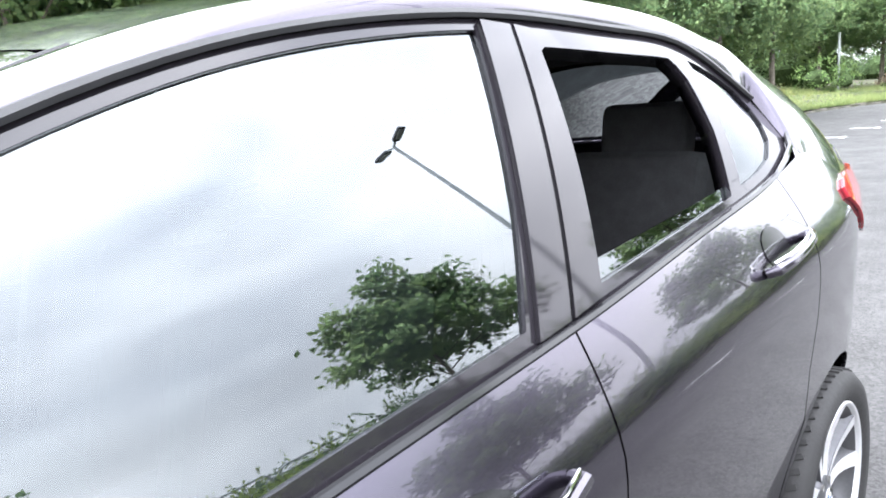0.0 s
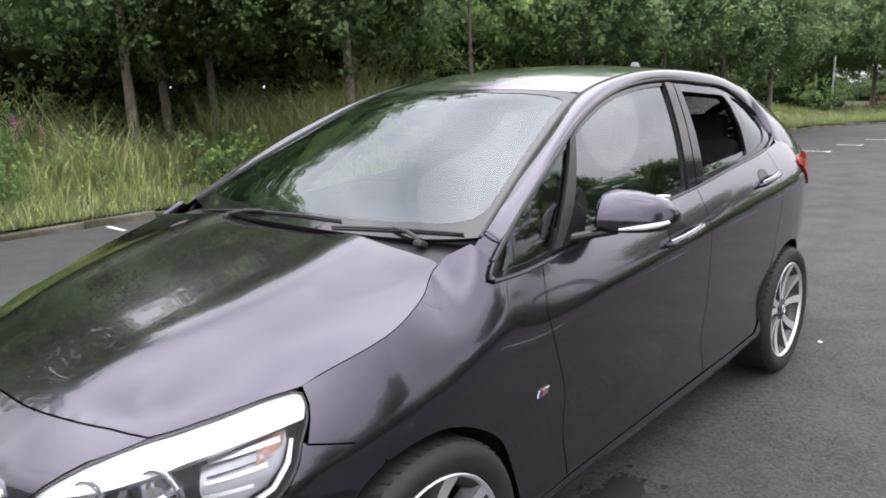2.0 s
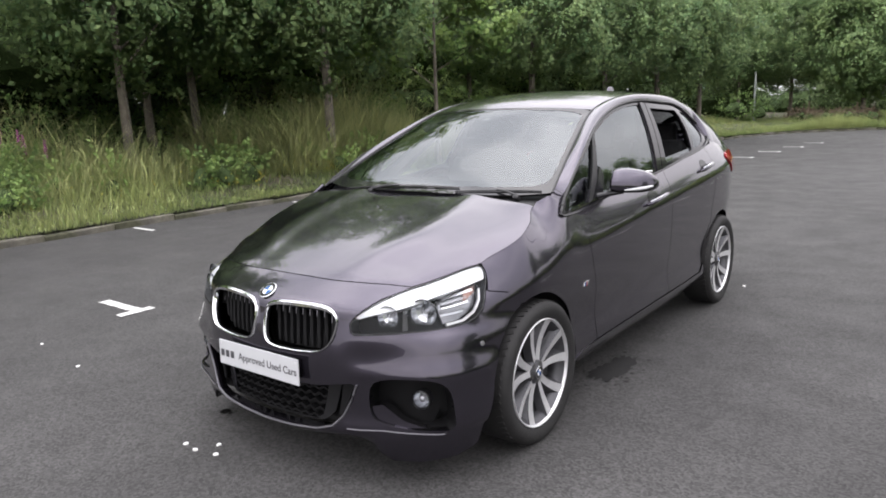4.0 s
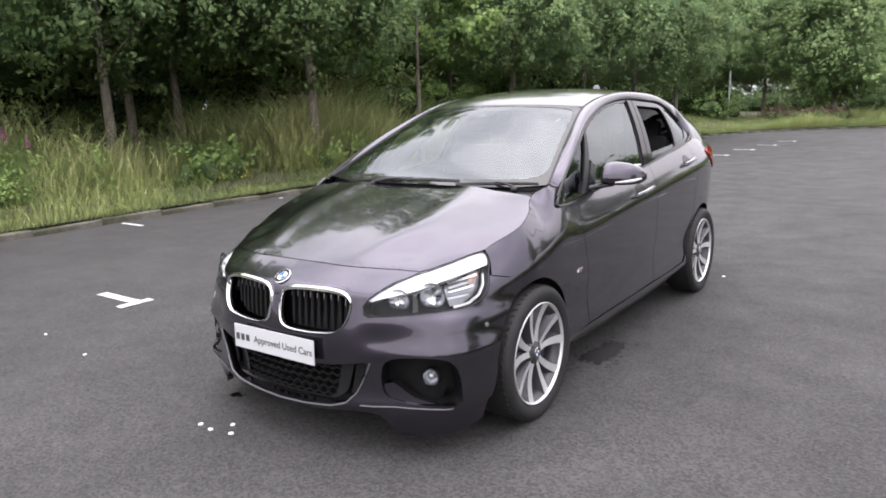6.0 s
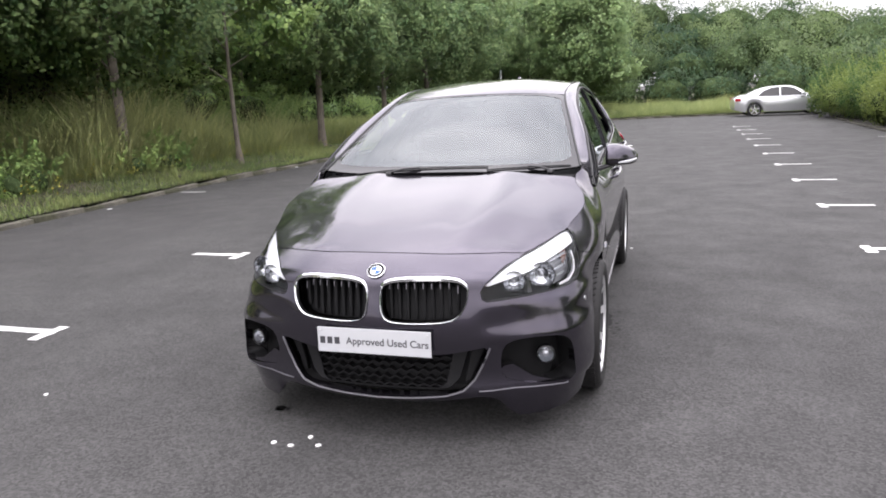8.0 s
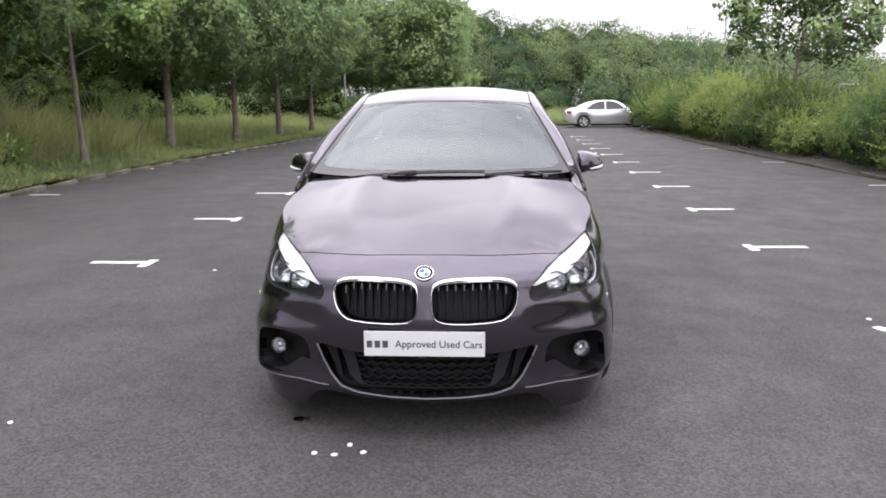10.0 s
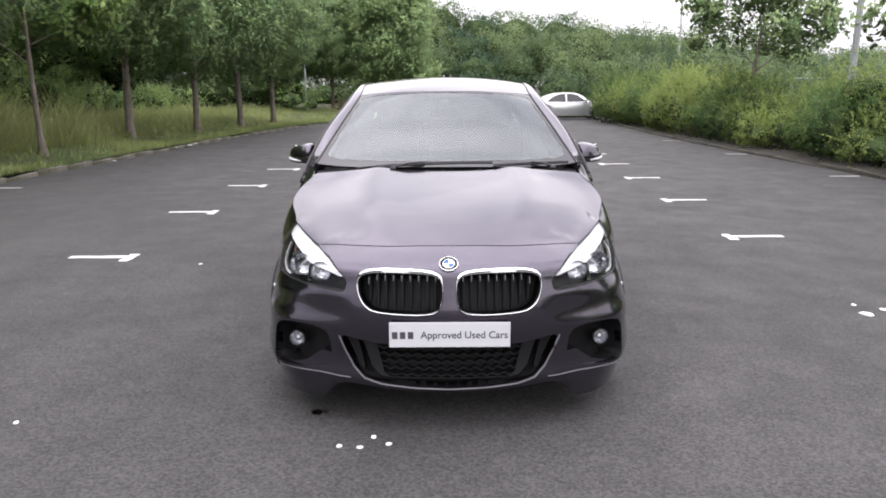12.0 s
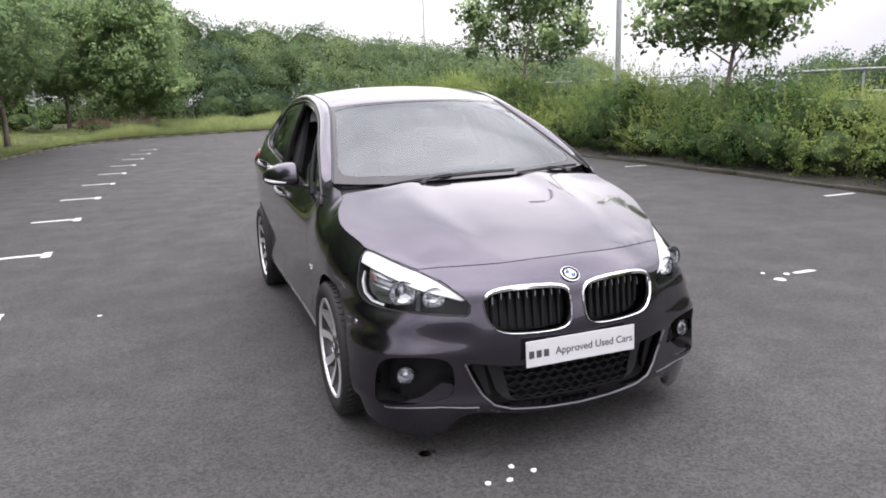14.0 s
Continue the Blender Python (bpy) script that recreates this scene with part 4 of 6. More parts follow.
        for y in ys:
            a = np.array((INNER(y)[0], y, INNER(y)[1]))
            k = (y - 2.3) / .82
            yo = max(y, .33)
            b = np.array((OUTER(yo)[0], yo, OUTER(yo)[1])) if k <= 0 else foot(k)
            nn = np.array((.65, 0, .76)) if y > 1.1 else np.array((.6, -.3, .72))
            if k > 0:
                nn = nn + np.array((.2, .5, 0)) * min(k * 1.4, 1)
                nn /= np.linalg.norm(nn)
            bul = .020 * ramp(.34, .85, y) + .02 * ramp(2.3, 2.8, y)
            for i in range(n):
                t = i / (n - 1)
                verts.append(a * (1 - t) + b * t + nn * (bul * 4 * t * (1 - t) * (1.1 - .2 * t)))
        grid = np.array(verts).reshape(len(ys), n, 3)
        du, dv = np.gradient(grid, axis=0), np.gradient(grid, axis=1)
        nors = np.cross(du, dv)
        nors /= np.linalg.norm(nors, axis=2)[:, :, None] + 1e-9
        for r, y in enumerate(ys):
            w = .8 * (1 - ramp(.34, .52, y))
            for i in range(n):
                m = nors[r, i] if nors[r, i][2] > 0 else -nors[r, i]
                if w > 0:
                    m = m * (1 - w) + w * normal_of(skin, min(y, .37) + .11 + SY, min(float(grid[r, i][2]), .985))
                nors[r, i] = m / np.linalg.norm(m)
        nors = list(nors.reshape(-1, 3))
        faces = [(r * n + i, r * n + i + 1, (r + 1) * n + i + 1, (r + 1) * n + i) for r in range(len(ys) - 1) for i in range(n - 1)]
        if mir:
            verts = [p * (-1, 1, 1) for p in verts]
            nors = [p * (-1, 1, 1) for p in nors]
            faces = [f[::-1] for f in faces]
        part_mesh("roof_rail", mesh_of("roof_rail", verts, faces, PAINT, True, nors), car, "painted roof pillar")
        i0, o0 = INNER(.385), OUTER(.385)
        ends = np.array((i0[0] + .004, .385, i0[1] + .003)), np.array((o0[0], .385, o0[1]))
        bm = bmesh.new()
        tube(bm, [(ends[0] * (1 - f) + ends[1] * f + np.array((.6, -.3, .72)) * (.004 * 4 * f * (1 - f) + .001)) * (side, 1, 1) for f in np.linspace(0, 1, 7)], .0018, 5)
        part("pillar_seam", bm, BLACK_TRIM, car, smooth=True)
        bm = bmesh.new()
        tube(bm, [np.array((side * (INNER(y)[0] + .001), y, INNER(y)[1] + .0015)) for y in np.linspace(1.17, 3.1, 30)], .003, 6)
        part("roof_ditch", bm, BLACK_TRIM, car, smooth=True)
        bm = bmesh.new()
        tube(bm, [np.array((side * (INNER(y)[0] + .001), y, INNER(y)[1] + .001)) for y in np.linspace(.36, 1.17, 24)], .0065, 6)
        part("pillar_seal", bm, BLACK_TRIM, car, "black rubber seal beside the windscreen", smooth=True)


def top_panels(car):
    lower = [(x * (INNER(.225 + .135 * abs(x) ** 2.5)[0] - .003), .225 + .135 * abs(x) ** 2.5) for x in np.linspace(-1, 1, 31)]
    left_edge = [(INNER(y)[0] - .003, y) for y in np.linspace(.37, 1.15, 16)]
    upper = [(x * (INNER(1.16)[0] - .004), 1.05 + .115 * abs(x) ** 2.2) for x in np.linspace(1, -1, 31)]
    right_edge = [(-x, y) for x, y in left_edge[::-1]]
    screen = lower + left_edge[1:] + upper[1:] + right_edge[1:-1]
    side = [(INNER(y)[0] - .030, y) for y in (.45, .6, .75, .9, 1.02, 1.09)]
    clear = [(x, .30 + .10 * abs(x / .68) ** 2.5) for x in np.linspace(-.66, .66, 13)] + side + [(.46, 1.088), (.25, 1.035)]
    clear = rounded(clear + [(-.25, 1.035), (-.46, 1.088)] + [(-x, y) for x, y in side[::-1]], .03, 2)
    sheet("windscreen_border", screen, top, BORDER, car, [clear], step=.03, thick=.012, label="black printed border of the windscreen")
    g = sheet("windscreen", inset(clear, -.008), top, GLASS_FRONT, car, step=.05, thick=0, lift=-.0015, label="large raked windscreen")
    g.visible_shadow = False
    roof = [(x, y + .006) for x, y in upper[::-1]] + [(INNER(y)[0] - .004, y) for y in np.linspace(1.19, 3.10, 40)] + [(-INNER(y)[0] + .004, y) for y in np.linspace(3.10, 1.19, 40)]
    sheet("roof", roof, top, PAINT, car, step=.06, thick=.02, back=True, label="painted steel roof")
    sheet("headlining", [(-.50, 1.1), (.50, 1.1), (.50, 3.0), (-.50, 3.0)], lambda x, y: top(x, y) - np.array((0, 0, .05)), CLOTH, car, step=.1, thick=.01)
    # bonnet
    edge = [(float(p[0]), float(p[1])) for p in EDGE_PTS[::2]]
    rear_y = lambda x: .209 + .026 * math.sin(math.pi * min(abs(x) / .74, 1))
    rear = [(x, rear_y(x)) for x in np.linspace(.715, -.715, 25)]
    hood_line = edge + rear + [(-x, y) for x, y in edge[:0:-1]]
    sheet("bonnet", inset(hood_line, .0014), hood, PAINT, car, step=.03, thick=.03, label="painted bonnet with two soft ridges")
    # the black scuttle between bonnet and glass
    cow = [(x, .15 + .02 * abs(x / .72) ** 2.5) for x in np.linspace(-.742, .742, 27)] + [(x, .30 + .10 * abs(x / .72) ** 2.5) for x in np.linspace(.742, -.742, 27)]
    sheet("scuttle", cow, lambda x, y: np.array((x, y, hood(x, rear_y(x))[2] - .022 + .02 * ramp(.15, .3, y - .06 * abs(x / .72) ** 2.5))), BLACK_TRIM, car, step=.04, thick=.02)
    # camera box behind the glass
    bm = bmesh.new()
    box(bm, .13, .13, .045, pose(0, .95, top(0, .95)[2] - .045, 28), .02, 3)
    part("sensor_box", bm, BLACK_TRIM, car, "black sensor housing", smooth=True)
    sheet("sensor_cover", rounded([(-.05, .905), (.05, .905), (.078, .935), (.082, 1.02), (-.082, 1.02), (-.078, .935)], .02, 1), top, DEEP, car, step=.04, thick=.002, lift=-.012, label="dark sensor cover at the top of the glass")
    sheet("sensor_window", rounded([(-.026, .920), (.026, .920), (.018, .948), (-.018, .948)], .015, 1), top, LAMP_GREY, car, step=.03, thick=.002, lift=-.008, label="small bright sensor window")
    bm = bmesh.new()
    box(bm, .23, .03, .065, pose(0, .85, top(0, .85)[2] - .10, 10), .012, 3)
    part("rear_view_mirror", bm, BLACK_TRIM, car, smooth=True)
    bm = bmesh.new()
    box(bm, .045, .16, .075, pose(0, 2.67, 1.543), .02, 3, taper=(.3, .35))
    part("aerial", bm, PAINT, car, "shark-fin aerial", smooth=True)


def wiper(car, pivot, tip, knee):
    w = new("wiper")
    w.parent = car
    up = lambda p, h: Vector(top(p[0], p[1])) + Vector((0, -.3, 1)).normalized() * h
    bm = bmesh.new()
    a, b = up(pivot, .006), up(knee, .011)
    tube(bm, [a, a.lerp(b, .5) + Vector((0, 0, .006)), b], [.007, .006, .0045], 8)
    box(bm, .035, .035, .02, Matrix.Translation(a) @ pose(0, 0, -.01, -25), .01)
    part("wiper_arm", bm, BLACK_TRIM, w, smooth=True)
    bm = bmesh.new()
    d = (Vector(tip) - Vector(knee))
    pts = [Vector(knee) + d * f for f in np.linspace(-1, 1, 15)]
    line = [up((p[0], p[1]), .006) for p in pts]
    tube(bm, line, [.0025 + .002 * (1 - abs(f)) for f in np.linspace(-1, 1, 15)], 6)
    part("wiper_blade", bm, BLACK_TRIM, w, smooth=True)
    bm = bmesh.new()
    tube(bm, [up((p[0], p[1]), .004) for p in pts], .003, 4)
    part("wiper_rubber", bm, RUBBER, w)
    return tagged(w, "black windscreen wiper")


def mirror_arm(car, side):
    m = new("wing_mirror")
    m.parent = car
    tagged(m, "grey painted door mirror on a black foot")
    # cap: sections across x, fuller outside
    def ring_at(x, hy, hz, cy, cz, n=20, flat=.25):
        pts = []
        for k in range(n):
            a = 2 * math.pi * k / n
            cx, sx = math.cos(a), math.sin(a)
            px = math.copysign(abs(cx) ** .5, cx)
            pz = math.copysign(abs(sx) ** .5, sx)
            pts.append(Vector((x, cy + hy * px * (1 if px < 0 else .55) + .5 * max(hz * pz, -.02) * (1 if px < 0 else .25), cz + hz * pz)))
        return pts
    secs = [(.850, .060, .045, .870, 1.070), (.853, .078, .056, .868, 1.070), (.866, .088, .062, .868, 1.070), (.90, .085, .063, .885, 1.068), (.94, .078, .060, .910, 1.063), (.98, .066, .053, .940, 1.056), (1.005, .054, .044, .963, 1.050), (1.022, .038, .030, .982, 1.044), (1.031, .016, .012, .995, 1.040)]
    rings = [ring_at(*s) for s in secs]
    def shell(z0, z1, grow):
        bm = bmesh.new()
        vs = []
        for r, s in zip(rings, secs):
            mid = Vector((s[0], s[3], s[4]))
            vs.append([bm.verts.new(mid + (p - mid) * grow) for p in r])
        n = 20
        for a, b in zip(vs, vs[1:]):
            for k in range(n):
                bm.faces.new((a[k], a[(k + 1) % n], b[(k + 1) % n], b[k]))
        bm.faces.new(vs[0])
        bm.faces.new(vs[-1][::-1])
        bmesh.ops.bisect_plane(bm, geom=list(bm.verts) + list(bm.edges) + list(bm.faces), plane_co=(0, 0, z0), plane_no=(0, 0, -1), clear_outer=True)
        bmesh.ops.bisect_plane(bm, geom=list(bm.verts) + list(bm.edges) + list(bm.faces), plane_co=(0, 0, z1), plane_no=(0, 0, 1), clear_outer=True)
        if side < 0:
            bmesh.ops.scale(bm, vec=(-1, 1, 1), verts=bm.verts)
        return bm
    part("mirror_cap", shell(1.022, 1.2, 1.0), PAINT, m, "painted mirror cap", smooth=True, sharp=60)
    part("mirror_lower", shell(.90, 1.022, .985), BLACK_GLOSS, m, "black lower half", smooth=True, sharp=60)
    bm = bmesh.new()
    ys = [(.925, .812, 1.024), (.955, .836, 1.026), (.982, .862, 1.028), (1.006, .898, 1.031), (1.022, .945, 1.035)]
    tube(bm, [(side * x, y - .008, z) for x, y, z in ys], [.003, .006, .008, .008, .006], 8)
    part("indicator_strip", bm, PLATE, m, "clear indicator strip", smooth=True)
    bm = bmesh.new()
    box(bm, .15, .006, .095, pose(side * .930, .963, 1.062, 0, 0, 27 * side), .02, 3)
    part("mirror_face", bm, MIRROR, m, "mirror glass")
    bm = bmesh.new()
    tube(bm, [(side * .775, .69, .996), (side * .81, .725, .999), (side * .85, .785, 1.006), (side * .90, .845, 1.012)], [.018, .015, .014, .012], 10)
    part("mirror_foot", bm, BLACK_GLOSS, m, smooth=True)
    sheet("mirror_base", [(.665, .985), (.79, .998), (.85, 1.09), (.83, 1.14), (.76, 1.07)], glasshouse, BLACK_GLOSS, m, step=.04, thick=.012, lift=.010, mirror=side < 0)


def door_handle(parent, side, y, z):
    mir = (-1, 1, 1) if side < 0 else (1, 1, 1)
    at = lambda dy, dz, up: skin(y + dy + SY, z + dz) + up * normal_of(skin, y + dy + SY, z + dz)
    h = new("door_handle")
    h.parent = parent
    tagged(h, "painted pull handle with an added highlight strip")
    bm = bmesh.new()
    tube(bm, [at(d, .012 * (d / .1), u) * mir for d, u in ((-.105, .002), (-.10, .022), (-.06, .036), (0, .040), (.06, .037), (.10, .024), (.108, .002))], [.009, .011, .011, .010, .011, .012, .009], 10)
    part("grip", bm, PAINT, h, smooth=True)
    # chrome strip added for the sky's gleam on the painted upper face
    bm = bmesh.new()
    tube(bm, [at(d, .012 * (d / .1) + .012, u) * mir for d, u in ((-.10, .02), (-.06, .042), (0, .047), (.06, .043), (.10, .026))], .0026, 6)
    part("bright_edge", bm, CHROME, h, smooth=True)
    # flat black oval on the skin, in place of the shaded finger hollow
    out = [(y + SY + .058 * math.cos(a) - .018, z + .018 + .038 * math.sin(a)) for a in np.linspace(0, 2 * math.pi, 24)[:-1]]
    sheet("finger_recess", out, skin, BLACK_GLOSS, h, step=.02, thick=0, lift=.0015, mirror=side < 0)


def flank(car):
    """Wings, doors, sills and rear quarters."""
    belt = lambda a, b, n=14: [(y + SY, BELT(y) - .004) for y in np.linspace(a, b, n)]
    wing = [(1.083, .7335), (1.105, .776), (1.114, .803), (1.112, .838)] + [(y + SY, TOPZ(y)) for y in np.linspace(-.22, .315, 20)] + [(1.73, 1.030), (1.80, 1.052), (1.838, 1.012), (1.824, .990), (1.818, .972), (1.826, .962)] + belt(.457, .655, 6) + [(2.02, .91), (1.997, .83), (1.99, .65), (1.992, .45), (1.993, .302), (1.80, .294), (1.745, .272)] + arch(0, 188, 71, 26) + [(1.18, .7115)]
    front_door = belt(.657, 1.667, 24) + [(3.045, .92), (3.038, .72), (3.03, .49), (3.025, .31), (2.65, .305), (2.25, .303), (1.997, .302), (1.993, .45), (1.991, .65), (1.998, .83), (2.021, .91)]
    rear_door = belt(1.668, 2.479, 20) + [(3.865, 1.05), (3.86, .97), (3.845, .84), (3.81, .73)] + arch(2.67, 52, 5, 12, .400) + [(3.60, .32), (3.3, .31), (3.026, .309), (3.031, .49), (3.039, .72), (3.046, .92)]
    sill = [(1.738, .20), (1.741, .266), (1.80, .2925), (1.99, .2995), (2.5, .3015), (3.3, .3075), (3.62, .316), (3.68, .36), (3.69, .30), (3.66, .19), (3.3, .165), (2.5, .16), (1.87, .165), (1.76, .175)]
    quarter = belt(2.480, 2.67, 5) + [(4.08, 1.172), (4.16, 1.154), (4.25, 1.126), (4.34, 1.089), (4.44, 1.04), (4.44, 1.0), (4.44, .80), (4.44, .62)] + [(4.44, .36)] + arch(2.67, 173, 12, 34) + arch(2.67, 8, 52, 12, .395) + [(3.811, .73), (3.846, .84), (3.861, .97), (3.866, 1.05)]
    for side in (1, -1):
        mir = side < 0
        sheet("front_wing", inset(wing, .0012), skin, PAINT, car, step=.026, thick=.03, mirror=mir, label="painted front wing")
        d = sheet("front_door", inset(front_door, .0014), skin, PAINT, car, step=.035, thick=.03, mirror=mir, label="painted front door")
        door_handle(d, side, 1.465, .898)
        d = sheet("rear_door", inset(rear_door, .0014), skin, PAINT, car, step=.035, thick=.03, mirror=mir, label="painted rear door")
        door_handle(d, side, 2.31, 1.003)
        sheet("sill", sill, skin, PAINT, car, step=.04, thick=.04, lift=.004, mirror=mir, label="painted sill")
        sheet("rear_quarter", inset(quarter, .002), skin, PAINT, car, step=.035, thick=.03, mirror=mir, label="painted rear quarter panel")
        tail = [(4.18, 1.045), (4.30, 1.075), (4.60, 1.06), (4.82, 1.05), (4.82, .93), (4.6, .91), (4.44, .90), (4.36, .93), (4.28, .985)]
        t = sheet("tail_light", rounded(tail, .03, 1), skin, TAIL, car, step=.04, thick=.02, lift=.010, mirror=mir, label="red tail light")
        sheet("rear_reflector", [(4.50, .42), (4.75, .42), (4.75, .46), (4.50, .46)], skin, TAIL, car, step=.04, thick=.01, lift=.004, mirror=mir)
        # wheel housings
        for y0 in WHEEL_Y:
            verts, faces = [], []
            n = 26
            for x in (.875, .60):
                for a in np.linspace(-8, 188, n):
                    verts.append(((x if x < .7 else abs(skin(SY + y0 - .37 * math.cos(radians(a)), .45)[0]) - .02) * side, y0 - (ARCH + .006) * math.cos(radians(a)), WHEEL_Z + (ARCH + .006) * math.sin(radians(a))))
            faces = [(i, i + 1, n + i + 1, n + i) for i in range(n - 1)]
            verts.append((.60 * side, y0, WHEEL_Z))
            faces += [(n + i, n + i + 1, 2 * n) for i in range(n - 1)]
            part_mesh("wheel_housing", mesh_of("wheel_housing", verts, faces, BLACK_TRIM, True), car)
        bm = bmesh.new()
        box(bm, .052, .004, .022, pose(0, 0, 0), .002)
        for v in bm.verts:
            v.co.x += v.co.z * .35
        c = Vector(skin(SY + .475, .602)) * 1
        nn = Vector(normal_of(skin, SY + .475, .602))
        mm = Matrix.Translation(c + nn * .002) @ (nn.to_track_quat("-Y", "Z").to_matrix().to_4x4())
        if mir:
            mm = Matrix.Diagonal((-1, 1, 1, 1)) @ mm
        bmesh.ops.transform(bm, matrix=mm, verts=bm.verts)
        b = part("wing_badge", bm, CHROME, car, "small bright badge")
        for k, mt in enumerate((BLUE, PRINT, RED)):
            bm = bmesh.new()
            box(bm, .006, .002, .019, pose(-.018 + .007 * k, -.0025, 0))
            bmesh.ops.transform(bm, matrix=mm, verts=bm.verts)
            part("badge_stripe", bm, mt, b)
    # tail: bumper, tailgate, rear window
    S_END = 5.48

    def tail_skin(s, z):
        if s <= S_END:
            return skin(s, z)
        return skin(2 * S_END - s, z) * (-1, 1, 1)
    span = 2 * S_END
    o = [(4.446, .28), (4.446, .70), (5.0, .70), (S_END, .70)]
    o += [(span - s, z) for s, z in o[-2::-1]]
    sheet("rear_bumper", o, tail_skin, PAINT, car, step=.06, thick=.03, label="painted rear bumper")
    g = [(4.446, .705), (4.446, 1.045), (4.6, 1.12), (S_END, 1.12)]
    g += [(span - s, z) for s, z in g[-2::-1]] + [(S_END, .705)]
    sheet("tailgate", g, tail_skin, PAINT, car, step=.06, thick=.03, label="painted tailgate")
    lo = lambda x: np.array((x, 3.47 - .35 * (abs(x) / .7) ** 2.2, 1.12))
    hi = lambda x: np.array((x * .75, 3.15 - .02 * (abs(x) / .7) ** 2, top(x * .72, 3.12)[2] - .012))
    sheet("rear_window", [(-.62, .04), (.62, .04), (.62, .97), (-.62, .97)], lambda x, v: lo(x) * (1 - v) + hi(x) * v, GLASS_DARK, car, step=.08, thick=0, label="dark rear window").visible_shadow = False
    sheet("rear_window_frame", [(-.72, 0), (.72, 0), (.70, 1), (-.70, 1)], lambda x, v: lo(x) * (1 - v) + hi(x) * v, PAINT, car, [[(-.62, .04), (.62, .04), (.62, .97), (-.62, .97)]], step=.06, thick=.02)
    sheet("roof_spoiler", [(-.50, 3.06), (.50, 3.06), (.47, 3.24), (-.47, 3.24)], lambda x, y: top(x, min(y, 3.15)) - np.array((0, min(y, 3.15) - y, .06 * max(y - 3.15, 0) - .006)), PAINT, car, step=.06, thick=.025, back=True, label="painted roof spoiler")


def seat(car, x, y, wide=.50):
    s = new("front_seat")
    s.parent = car
    bm = bmesh.new()
    box(bm, wide, .52, .16, pose(x, y, .56, 6), .06, 3)
    part("seat_cushion", bm, CLOTH, s, smooth=True)
    bm = bmesh.new()
    box(bm, wide * .96, .15, .62, pose(x, y + .32, .88, -14), .06, 3, taper=(.8, .8))
    part("backrest", bm, CLOTH, s, smooth=True)
    for q in (-1, 1):
        bm = bmesh.new()
        box(bm, .08, .16, .52, pose(x + q * wide * .43, y + .28, .86, -14), .035, 3)
        part("side_bolster", bm, CLOTH, s, smooth=True)
    bm = bmesh.new()
    box(bm, .26, .10, .19, pose(x, y + .43, 1.27, -8), .04, 3)
    part("headrest", bm, CLOTH, s, smooth=True)
    bm = bmesh.new()
    for q in (-.05, .05):
        tube(bm, [(x + q, y + .40, 1.14), (x + q, y + .42, 1.24)], .007, 6)
    part("headrest_posts", bm, CHROME, s)
    tagged(s, "dark upholstered front seat with headrest")


